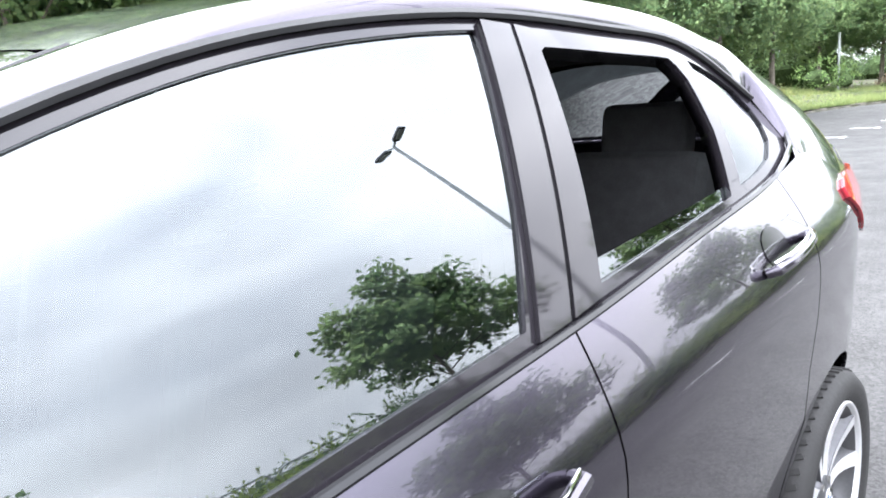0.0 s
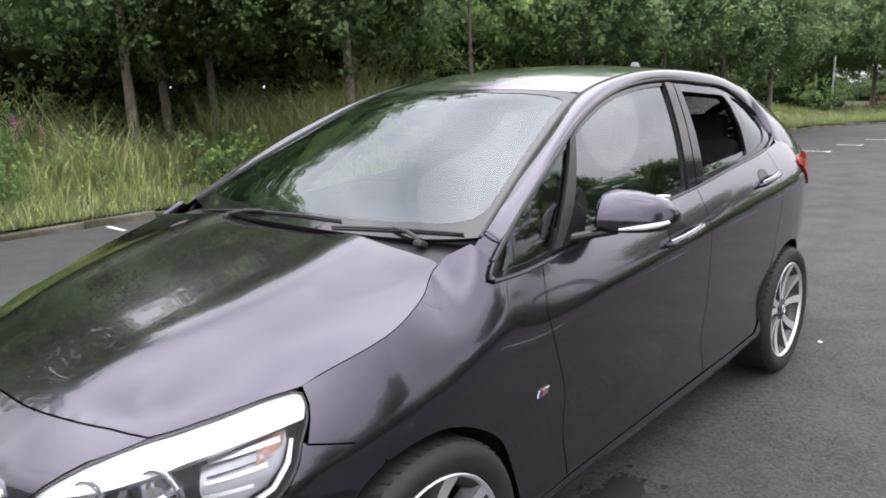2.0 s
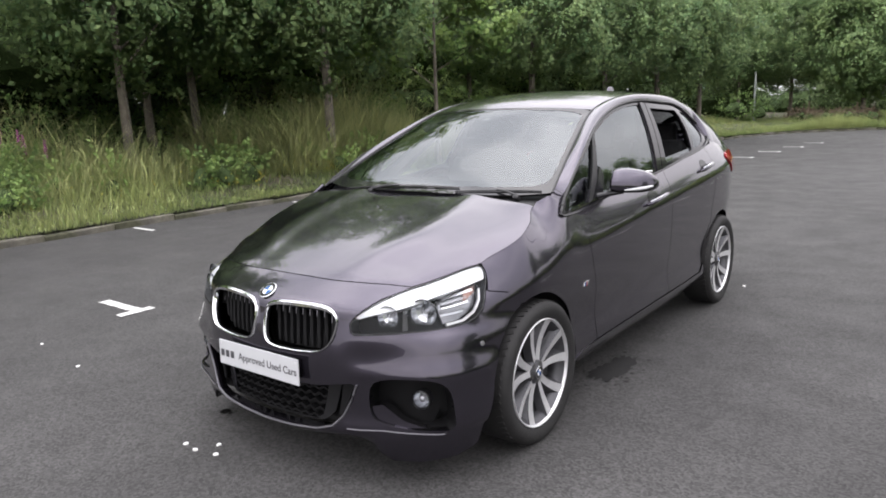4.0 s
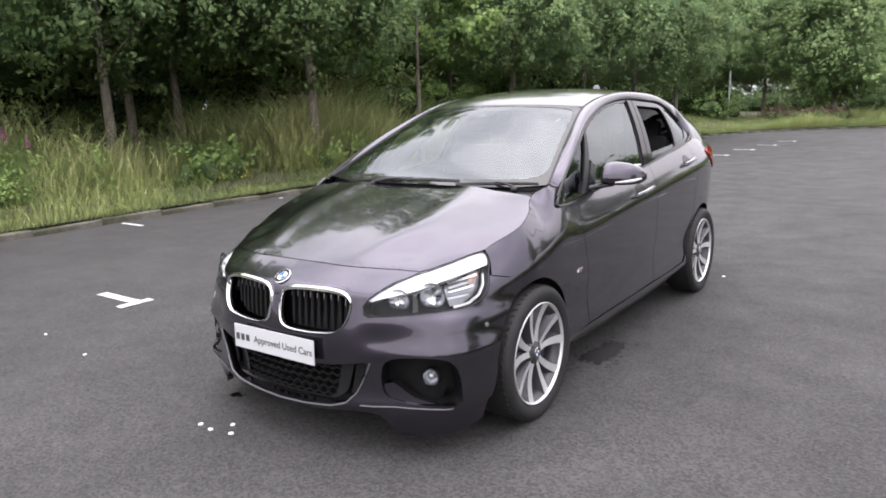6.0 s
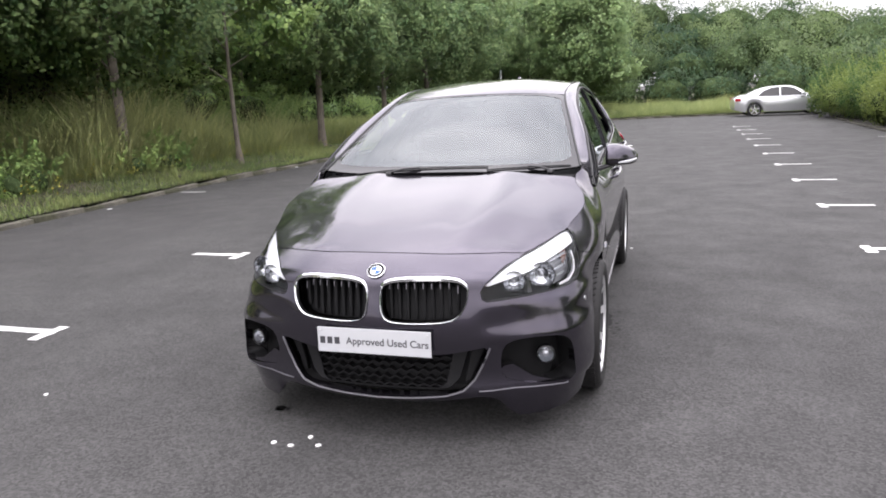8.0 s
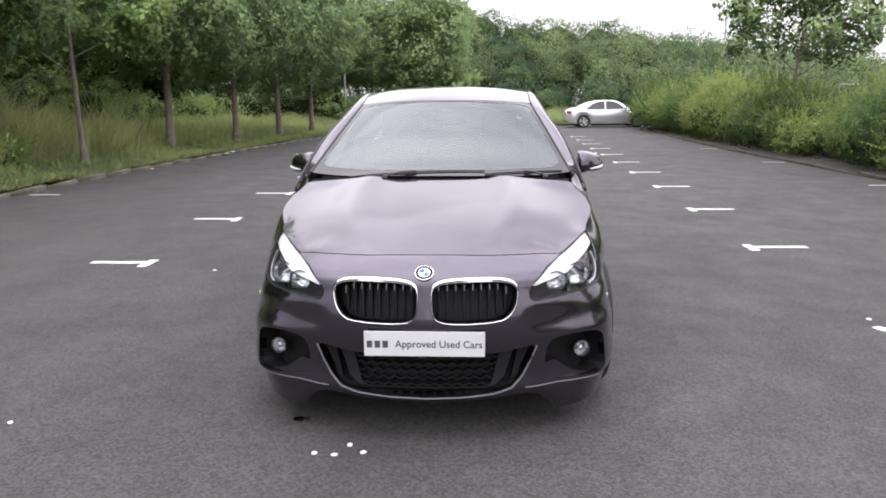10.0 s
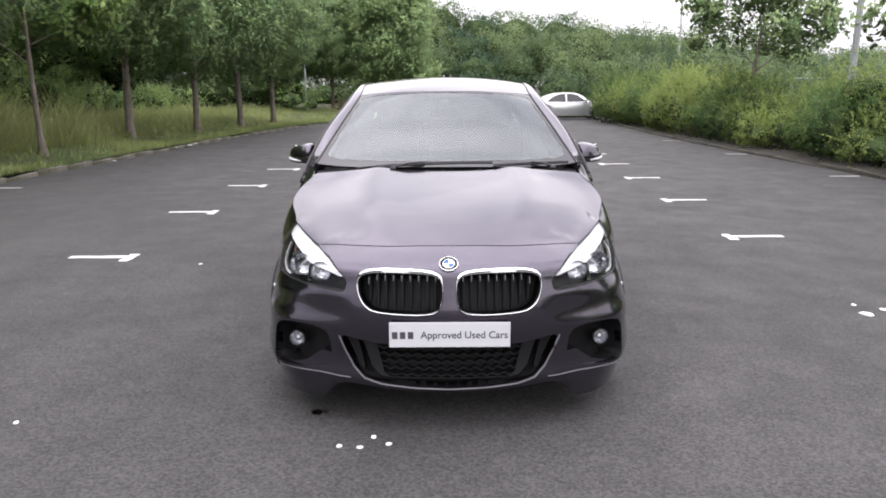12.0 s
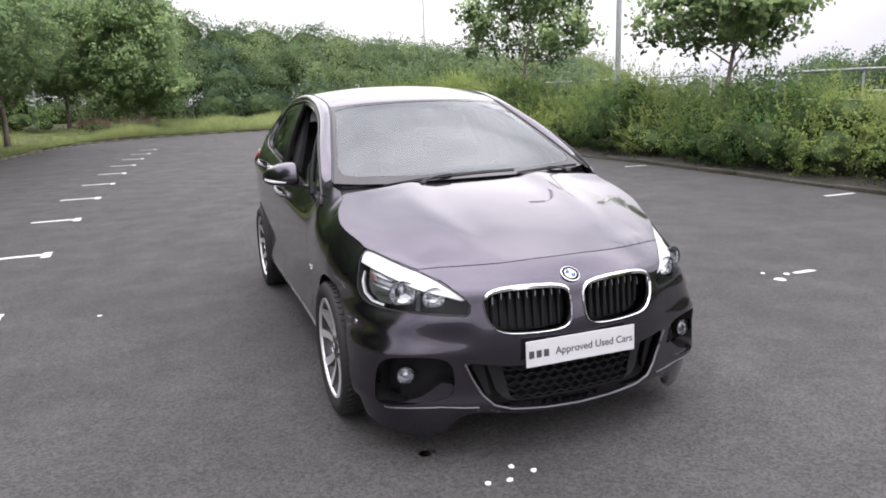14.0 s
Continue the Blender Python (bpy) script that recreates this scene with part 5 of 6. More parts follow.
def cabin(car):
    bm = bmesh.new()
    box(bm, 1.5, 2.75, .05, pose(0, 1.62, .30), .02)
    part("floor_pan", bm, BLACK_TRIM, car)
    bm = bmesh.new()
    box(bm, 1.30, 3.1, .10, pose(0, 1.35, .215), .03)
    box(bm, 1.05, .5, .12, pose(0, -.42, .22), .03)
    part("underbody", bm, BLACK_TRIM, car)
    bm = bmesh.new()
    box(bm, 1.0, .75, .5, pose(0, -.18, .55), .05)
    part("engine_block", bm, BLACK_TRIM, car)
    bm = bmesh.new()
    box(bm, 1.40, .04, .62, pose(0, .20, .62), .01)
    part("bulkhead", bm, BLACK_TRIM, car)
    # dashboard
    bm = bmesh.new()
    box(bm, 1.42, .50, .20, pose(0, .52, .93, 8), .06, 3)
    box(bm, 1.40, .24, .34, pose(0, .66, .78), .05, 3)
    part("dashboard", bm, CLOTH, car, "dark soft dashboard", smooth=True)
    bm = bmesh.new()
    box(bm, .22, .02, .13, pose(0, .70, 1.06, -12), .008, 2)
    part("screen", bm, BLACK_GLOSS, car, smooth=True)
    bm = bmesh.new()
    box(bm, .26, .95, .30, pose(0, 1.15, .50), .05, 3)
    part("centre_console", bm, CLOTH, car, smooth=True)
    st = new("steering_wheel")
    st.parent = car
    m = pose(-.36, .88, .93, 65)
    bm = bmesh.new()
    ring = [m @ Vector((.185 * math.cos(a), .185 * math.sin(a), 0)) for a in np.linspace(0, 2 * math.pi, 33)]
    tube(bm, ring, .014, 8, caps=False)
    part("wheel_rim", bm, BLACK_TRIM, st, smooth=True)
    bm = bmesh.new()
    box(bm, .15, .12, .05, m, .03, 3)
    box(bm, .34, .03, .018, m, .006)
    box(bm, .03, .17, .018, m @ pose(0, -.09, 0), .006)
    part("wheel_boss", bm, BLACK_TRIM, st, smooth=True)
    tagged(st, "dark steering wheel")
    seat(car, .37, 1.18)
    seat(car, -.37, 1.18)
    r = new("rear_seat")
    r.parent = car
    tagged(r, "dark rear bench seat with headrests")
    bm = bmesh.new()
    box(bm, 1.28, .52, .17, pose(0, 2.18, .58, 6), .06, 3)
    part("bench_cushion", bm, CLOTH, r, smooth=True)
    for x, w in ((-.42, .40), (0, .40), (.42, .40)):
        bm = bmesh.new()
        box(bm, w, .15, .62, pose(x, 2.52, .87, -18), .05, 3)
        part("bench_back", bm, CLOTH, r, smooth=True)
        bm = bmesh.new()
        box(bm, .24, .09, .15, pose(x, 2.64, 1.22, -10), .035, 3)
        part("headrest", bm, CLOTH, r, smooth=True)
    bm = bmesh.new()
    box(bm, 1.16, .55, .03, pose(0, 2.95, 1.02), .01)
    part("parcel_shelf", bm, CLOTH, car)
    for side in (1, -1):
        for y0, y1 in ((.62, 1.55), (1.62, 2.20)):
            bm = bmesh.new()
            box(bm, .05, y1 - y0, .60, pose(side * .775, (y0 + y1) / 2, .68), .02)
            box(bm, .05, (y1 - y0) * .8, .05, pose(side * .745, (y0 + y1) / 2, .80), .02, 3)
            part("door_card", bm, CLOTH, car, smooth=True)
        for a, b in (((.60 * side, 1.80, 1.41), (.755 * side, 1.60, .98)), ((.51 * side, 1.08, 1.30), (.62 * side, .55, .97))):
            bm = bmesh.new()
            tube(bm, [a, b], [.04, .055], 8)
            part("pillar_lining", bm, CLOTH, car, smooth=True)
        bm = bmesh.new()
        tube(bm, [(.55 * side, y, top(.55, y)[2] - .045) for y in np.linspace(1.05, 2.6, 8)], .04, 8)
        part("roof_lining_edge", bm, CLOTH, car, smooth=True)


car = thing("grey_car", pose(0, 0, .028), "dark grey metallic hatchback parked on asphalt, rear window lowered", "car")
nose(car)
number_plate(car)
head_lamp(car, 1)
head_lamp(car, -1)
glasswork(car)
top_panels(car)
flank(car)
for sx in (1, -1):
    mirror_arm(car, sx)
    for wy in WHEEL_Y:
        wheel(car, .797 if wy < 1 else .79, wy, sx)
cabin(car)
wiper(car, (-.30, .232), (.26, .285), (-.125, .268))
wiper(car, (.60, .285), (.70, .352), (.48, .300))


# wings and doors drawn forward
def forward(p):
    y, z = p.y, p.z
    return FORWARD(y) * ramp(-.28, -.16, y) * ramp(.50, .84, z) if -.28 < y < 2.7 else 0.0


PANELS = ("front_wing", "front_door", "rear_door", "rear_quarter", "door_handle")
for ob in list(car.children_recursive):
    if ob.type == "MESH" and any(q and q.name.split(".")[0] in PANELS for q in (ob, ob.parent)):
        for v in ob.data.vertices:
            v.co.y += forward(v.co)


# ---- the car park ----
def ground_z(x, y):
    """The asphalt falls a little towards the far end."""
    return -.0095 * min(max(y - 8, 0), 34)


def ground():
    xs = sorted(set([-900, -400, -200, -100, -60, -40] + list(np.arange(-24, 25, 2.0)) + [40, 60, 100, 200, 400, 900]))
    ys = sorted(set([-900, -400, -200, -100, -60, -40, -30, -20] + list(np.arange(-12, 60, 2.0)) + [80, 120, 200, 400, 900]))
    verts = [(x, y, ground_z(x, y)) for y in ys for x in xs]
    n = len(xs)
    faces = [(j * n + i, j * n + i + 1, (j + 1) * n + i + 1, (j + 1) * n + i) for j in range(len(ys) - 1) for i in range(n - 1)]
    g = part_mesh("ground", mesh_of("ground", verts, faces, ASPHALT))
    return tagged(g, "dark grey worn asphalt of a car park", "ground", kind="structure")


ground()
KERB_L = spline([(-45, -6.95, -45), (-20, -6.95, -20), (0, -6.95, 0), (5, -7.0, 5), (9, -6.96, 9), (12, -6.85, 12), (16, -6.65, 16), (21, -6.4, 21), (26, -5.8, 25.9), (31, -4.8, 30.6), (35, -2.5, 33.8), (39, 1.1, 35.6), (43, 5.0, 36.3), (48, 10, 36.6), (60, 22, 37)])
KERB_R = spline([(-40, 7.15, -40), (-10, 7.08, -10), (5, 7.1, 5), (10, 7.06, 10), (14, 7.0, 14), (20, 7.15, 20), (25, 7.5, 25), (32, 8.2, 32)])


def side_of(curve, s, d, sign):
    p, q = curve(s), curve(s + .05)
    t = (q - p) / np.linalg.norm(q - p)
    return p + sign * d * np.array((-t[1], t[0]))


def verge_h(d):
    """How high the grass bank stands d metres behind its kerb."""
    return .10 + .26 * ramp(.3, 3.4, d) + .25 * ramp(5, 14, d)


def verge(name, curve, s0, s1, sign, height, label, reach, material=None):
    ss = np.arange(s0, s1 + .1, 1.0)
    verts = []
    ds = [d for d in (.11, .35, .7, 1.1, 1.7, 2.4, 3.2, 4.5, 6.5, 10, 16, 30, 60, 120) if d <= reach]
    for s in ss:
        for d in ds:
            p = side_of(curve, s, d, sign)
            verts.append((p[0], p[1], ground_z(*p) + height(d) + .05 * noise.noise(Vector((p[0] * .6, p[1] * .6, 0))) * min(d, 1)))
    n = len(ds)
    faces = [(j * n + i, j * n + i + 1, (j + 1) * n + i + 1, (j + 1) * n + i) for j in range(len(ss) - 1) for i in range(n - 1)]
    if sign > 0:
        faces = [f[::-1] for f in faces]
    v = part_mesh(name, mesh_of(name, verts, faces, material or SOIL))
    return tagged(v, label, "verge", kind="structure")


verge("verge", KERB_L, -40, 60, 1, verge_h, "rough grass verge behind the kerb", 120)
verge("hedge_bed", KERB_R, -38, 33, -1, lambda d: .035 + .10 * ramp(0, 2, d) + .5 * ramp(3, 8, d), "bare soil bed under the hedge", 60, BED)


def marking(x, y, sign):
    """A T-shaped bay mark: a stem along x and a short head along y."""
    bm = bmesh.new()
    z = ground_z(x, y) + .004
    jag = lambda a: a + random.uniform(-.008, .008)
    for x0, x1, y0, y1 in ((.0, .50, -.045, .045), (-.09, -.002, -.17, .11)):
        n = 6
        along = x1 - x0 > y1 - y0
        a, b = [], []
        for i in range(n + 1):
            f = i / n
            if along:
                a.append(bm.verts.new((x + sign * (x0 + (x1 - x0) * f), y + jag(y0), z)))
                b.append(bm.verts.new((x + sign * (x0 + (x1 - x0) * f), y + jag(y1), z)))
            else:
                a.append(bm.verts.new((x + sign * jag(x0), y + y0 + (y1 - y0) * f, z)))
                b.append(bm.verts.new((x + sign * jag(x1), y + y0 + (y1 - y0) * f, z)))
        for i in range(n):
            bm.faces.new((a[i], a[i + 1], b[i + 1], b[i]))
    for f in bm.faces:
        f.normal_update()
        if f.normal.z < 0:
            f.normal_flip()
    me = bpy.data.meshes.new("bay_marking")
    bm.to_mesh(me)
    bm.free()
    me.materials.append(LINE)
    return tagged(part_mesh("bay_marking", me), "white T-shaped parking bay mark on asphalt", "road marking", "parking bay marks")


for k in range(11):
    marking(-2.857 + .0015 * (2.335 * k) ** 2, .14 + 2.335 * k, -1)
for k in range(1, 11):
    marking(2.83 + .04 * 2.335 * k, .91 + 2.335 * k, 1)


def dash(x, y):
    bm = bmesh.new()
    z = ground_z(x, y) + .004
    vs = [bm.verts.new((x + a + random.uniform(-.02, .02), y + b, z)) for a, b in ((-.25, -.03), (.25, -.035), (.25, .03), (-.25, .035))]
    bm.faces.new(vs)
    me = bpy.data.meshes.new("faded_dash")
    bm.to_mesh(me)
    bm.free()
    me.materials.append(LINE)
    tagged(part_mesh("faded_dash", me), "short worn white dash near the kerb", "road marking", "worn dashes")


for y in (3.55, 8.0, 12.4, 17.0):
    dash(6.7, y)
for y in (2.4, 7.0):
    dash(-6.62, y)


def scrap(x, y, r):
    bm = bmesh.new()
    n = 6
    ring = [(x + r * random.uniform(.6, 1.1) * math.cos(a), y + r * random.uniform(.6, 1.1) * math.sin(a)) for a in (2 * math.pi * k / n + .3 for k in range(n))]
    t = [bm.verts.new((*p, .004 + random.uniform(0, .004))) for p in ring]
    b = [bm.verts.new((*p, .001)) for p in ring]
    bm.faces.new(t)
    for i in range(n):
        bm.faces.new((b[i], b[(i + 1) % n], t[(i + 1) % n], t[i]))
    ob = part("paper_scrap", bm, PAPER)
    tagged(ob, "small white scrap of litter on asphalt", "litter", "scraps of litter")


for x, y, r in ((-.461, -.982, .016), (-.372, -.993, .015), (-.32, -.903, .016), (-.254, -.969, .015), (-2.09, 2.2, .02), (-1.96, -.75, .014), (-2.62, -.67, .014), (.915, 3.09, .018), (2.80, .75, .05), (2.83, .95, .02), (2.97, .85, .028), (-8.3, 19.5, .1), (-6.55, 15.0, .09), (-6.6, 15.6, .06), (-6.65, 14.3, .05), (-6.8, 5.2, .05), (-6.75, 11.0, .05), (-6.5, 17.4, .06)):
    scrap(x, y, r)


def stain(x, y, rx, ry):
    """A soaked patch with a ragged, fingered edge and loose spots round it."""
    bm = bmesh.new()
    n = 90
    c = bm.verts.new((x, y, .004))
    ring = []
    for k in range(n):
        a = 2 * math.pi * k / n
        r = .78 + .30 * noise.noise(Vector((math.cos(a) * 1.4, math.sin(a) * 1.4, x))) + .22 * noise.noise(Vector((math.cos(a) * 5, math.sin(a) * 5, y))) + random.uniform(-.05, .05)
        ring.append(bm.verts.new((x + rx * math.cos(a) * r, y + ry * math.sin(a) * r, .004)))
    for k in range(n):
        bm.faces.new((c, ring[k], ring[(k + 1) % n]))
    for k in range(26):
        a, d, r = random.uniform(0, 6.3), random.uniform(.75, 1.35), random.uniform(.004, .016)
        px, py = x + rx * d * math.cos(a), y + ry * d * math.sin(a)
        bm.faces.new([bm.verts.new((px + r * math.cos(q) * random.uniform(.6, 1.2), py + r * math.sin(q) * random.uniform(.6, 1.2), .004)) for q in np.linspace(0, 2 * math.pi, 7)[:-1]])
    tagged(part("oil_stain", bm, OIL), "dark oil stain on asphalt", "stain")


def worn_mark(x, y, a, b):
    bm = bmesh.new()
    n = 14
    ring = [bm.verts.new((x + a * math.cos(q) * random.uniform(.7, 1.1), y + b * math.sin(q) * random.uniform(.6, 1.2), .004)) for q in (2 * math.pi * k / n for k in range(n))]
    bm.faces.new(ring)
    tagged(part("worn_marking", bm, LINE), "worn fragment of a white bay mark on asphalt", "road marking", "parking bay marks")


worn_mark(3.15, .84, .12, .038)
stain(.80, .90, .11, .26)
# small dark spot on the asphalt below the bumper's corner
stain(-.60, -.66, .026, .014)


def kerb(name, curve, s0, s1, sign, sunk=0.0, material=None):
    k = tagged(new(name), "low weathered concrete kerb edging", "kerb", kind="structure")
    meshes = []
    for v in range(3):
        bm = bmesh.new()
        box(bm, .12, .911, .22, pose(0, 0, 0), .022, 3)
        for q in bm.verts:
            q.co += Vector(noise.noise_vector(q.co * 7 + Vector((v * 9, 0, 0)))) * .014
        me = bpy.data.meshes.new("kerb_stone")
        bm.to_mesh(me)
        bm.free()
        me.materials.append(material or KERB)
        meshes.append(me)
    for i, s in enumerate(np.arange(s0, s1, .915)):
        p = side_of(curve, s, .05, sign)
        q = side_of(curve, s + .1, .05, sign)
        ob = new("kerb_stone", meshes[i % 3])
        ob.parent = k
        ob.matrix_basis = pose(p[0], p[1], ground_z(*p) + .002 - sunk + random.uniform(-.03, .012), random.uniform(-1, 1), random.uniform(-3, 3), math.degrees(math.atan2(q[1] - p[1], q[0] - p[0])) - 90 + random.uniform(-1, 1))


# ---- plants ----
def leaf_mesh(name, centres, soft, tone, size, material, stretch=1.7, up=None):
    """Many small folded leaves, one at each centre, each turned at random; soft: the crown's own normal there."""
    c = np.asarray(centres, float)
    n = len(c)
    rs = np.random.RandomState(n % 9973 + len(name))
    d = rs.normal(size=(n, 3))
    if up is not None:
        d = d + np.asarray(up)
    d /= np.linalg.norm(d, axis=1)[:, None]
    e = rs.normal(size=(n, 3))
    s = np.cross(d, e)
    s /= np.linalg.norm(s, axis=1)[:, None] + 1e-9
    w = np.cross(d, s)
    r = (np.asarray(size) * rs.uniform(.6, 1.35, n))[:, None]
    verts = np.stack([c - d * r * stretch * .5, c + s * r * .5 + w * r * .12, c + d * r * stretch * .5, c - s * r * .5 + w * r * .12], 1).reshape(-1, 3)
    m = np.asarray(soft, float) + rs.normal(size=(n, 3)) * .28
    m /= np.linalg.norm(m, axis=1)[:, None] + 1e-9
    return blades(name, verts, np.repeat(m, 4, 0), np.repeat(np.asarray(tone, float), 4), material)


def blades(name, verts, soft, tone, material):
    n = len(verts) // 4
    me = bpy.data.meshes.new(name)
    me.vertices.add(4 * n)
    me.vertices.foreach_set("co", verts.ravel())
    me.loops.add(4 * n)
    me.loops.foreach_set("vertex_index", np.arange(4 * n))
    me.polygons.add(n)
    me.polygons.foreach_set("loop_start", np.arange(0, 4 * n, 4))
    me.polygons.foreach_set("loop_total", np.full(n, 4))
    me.materials.append(material)
    me.attributes.new("soft", "FLOAT_VECTOR", "POINT").data.foreach_set("vector", np.ascontiguousarray(soft, np.float32).ravel())
    me.attributes.new("tone", "FLOAT", "POINT").data.foreach_set("value", np.ascontiguousarray(tone, np.float32))
    me.update(calc_edges=True)
    return me


def puff(rs, centre, radii, count, per, spread, tone, low=.35):
    """Leaf places gathered in clumps on and in an ellipsoid: place, soft normal and tone of each."""
    centre, radii = np.asarray(centre, float), np.asarray(radii, float)
    d = rs.normal(size=(count, 3))
    d /= np.linalg.norm(d, axis=1)[:, None]
    ph = rs.uniform(0, 6, 3)
    lump = 1 + .16 * np.sin(d[:, :1] * 5 + ph[0]) * np.cos(d[:, 2:] * 5 + ph[1]) + .10 * np.sin(d[:, 1:2] * 9 + ph[2])
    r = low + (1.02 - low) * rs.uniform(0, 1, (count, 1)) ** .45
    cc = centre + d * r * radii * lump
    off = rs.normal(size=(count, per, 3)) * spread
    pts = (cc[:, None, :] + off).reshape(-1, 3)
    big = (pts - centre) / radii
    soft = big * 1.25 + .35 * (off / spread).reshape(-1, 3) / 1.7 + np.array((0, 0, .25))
    # tone falls towards the middle: inner shade put into the leaf colour
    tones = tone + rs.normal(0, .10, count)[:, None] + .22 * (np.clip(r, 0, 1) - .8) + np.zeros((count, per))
    return pts, soft, tones.ravel()


def tree(name, seed, height, clear, radius, leaf, material, count, per=34, lean=0.0, thick=.11, airy=False):
    rs = np.random.RandomState(seed)
    t = new(name)
    t.empty_display_size = .2
    bm = bmesh.new()
    path, rad = [], []
    bend = lambda f: (lean * f + .07 * math.sin(3 * f + seed), .06 * math.cos(4 * f + seed) - .05)
    for i in range(13):
        f = i / 12
        path.append((*bend(f), height * .85 * f))
        rad.append(thick * (1.15 - f * 1.0) + (.05 if i == 0 else 0))
    tube(bm, path, rad, 10)
    part("trunk", bm, BARK, t, smooth=True)
    tips = []
    for k in range(13):
        z = clear + (height * .9 - clear) * (k / 12)
        f = min(z / (height * .85), .98)
        p = Vector((*bend(f), z))
        a = k * 2.4 + rs.uniform(-.4, .4)
        l = radius * (1.0 - .45 * (k / 12)) * rs.uniform(.7, 1)
        dirn = Vector((math.cos(a), math.sin(a), rs.uniform(.35, .9)))
        mid = p + dirn * l * .5
        end = p + dirn * l * .95 + Vector((0, 0, .2))
        r0 = thick * .32 * (1 - .6 * k / 12)
        bm = bmesh.new()
        tube(bm, [p, mid, end], [r0, r0 * .6, r0 * .2], 6)
        tips += [mid, end]
        for q in range(2):
            b = a + (q - .5) * 1.5
            e2 = mid + Vector((math.cos(b), math.sin(b), rs.uniform(.1, .8))) * l * .5
            tube(bm, [mid, e2], [r0 * .4, r0 * .12], 5)
            tips.append(e2)
        part("branch", bm, BARK, t, smooth=True)
    mid = clear + (height - clear) * .5
    got = []
    if not airy:
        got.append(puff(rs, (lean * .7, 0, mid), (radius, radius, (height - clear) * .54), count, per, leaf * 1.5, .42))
        # lower crown toned darker, the shade beneath put into its colour
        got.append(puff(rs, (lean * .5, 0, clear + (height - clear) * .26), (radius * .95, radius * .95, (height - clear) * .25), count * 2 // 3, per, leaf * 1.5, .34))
    for v in tips:
        q = rs.uniform(.28, .55) * radius * (.42 if airy else .6)
        got.append(puff(rs, tuple(v), (q * 1.25, q * 1.25, q * .85), max(6, count // 34), per, leaf * 1.5, rs.uniform(.25, .7), .2))
    pts, soft, tone = (np.concatenate(c) for c in zip(*got))
    keep = pts[:, 2] > clear * .78
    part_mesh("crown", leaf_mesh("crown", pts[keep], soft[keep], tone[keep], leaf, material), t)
    return t


def wood(name, seed, places, leaf, per, material, label, core=.6, shoots=0, fine=None, contrast=.5, reach=(.14, .32)):
    """A mass of bushes and crowns: (x, y, z, rx, rz) each."""
    rs = np.random.RandomState(seed)
    got = []
    bm = bmesh.new()
    sizes = []
    big = leaf
    for x, y, z, rx, rz in places:
        scale = fine(y) if fine else 1.0
        leaf = big * scale
        k = max(10, int(per * rx * rz / scale ** 1.6))
        tone = .45 + contrast * noise.noise(Vector((x * .31, y * .31, z * .4 + seed))) + rs.uniform(-.18, .18) * (1 + contrast)
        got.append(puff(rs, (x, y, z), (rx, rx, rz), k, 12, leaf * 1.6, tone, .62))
        for q in range(shoots):
            a = rs.uniform(0, 2 * math.pi)
            e = rs.uniform(.1, 1.2)
            d = np.array((math.cos(a) * math.cos(e), math.sin(a) * math.cos(e), math.sin(e)))
            b = np.array((x, y, z)) + d * np.array((rx, rx, rz)) * .9
            g = d + np.array((0, 0, .5)) + rs.normal(size=3) * .3
            m = 26
            f = rs.uniform(0, 1, (m, 1))
            p = b + g * f * rs.uniform(*reach) + rs.normal(size=(m, 3)) * leaf * .6 * (1.2 - f)
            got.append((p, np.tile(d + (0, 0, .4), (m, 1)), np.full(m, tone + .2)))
        sizes.append(np.full(12 * k + 26 * shoots, leaf))
        # added solid core: blocks light and darkens the gaps in the leaf mass
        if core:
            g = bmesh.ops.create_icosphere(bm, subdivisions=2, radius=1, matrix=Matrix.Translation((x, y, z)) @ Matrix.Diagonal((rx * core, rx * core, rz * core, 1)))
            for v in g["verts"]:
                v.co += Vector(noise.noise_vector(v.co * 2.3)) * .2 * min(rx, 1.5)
    pts, soft, tone = (np.concatenate(c) for c in zip(*got))
    keep = pts[:, 2] > -.3
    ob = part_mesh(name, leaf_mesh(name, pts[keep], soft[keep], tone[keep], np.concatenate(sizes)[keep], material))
    tagged(ob, label, "woodland" if "wood" in name else "bushes", kind="stuff")
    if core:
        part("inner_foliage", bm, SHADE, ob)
    else:
        bm.free()
    return ob


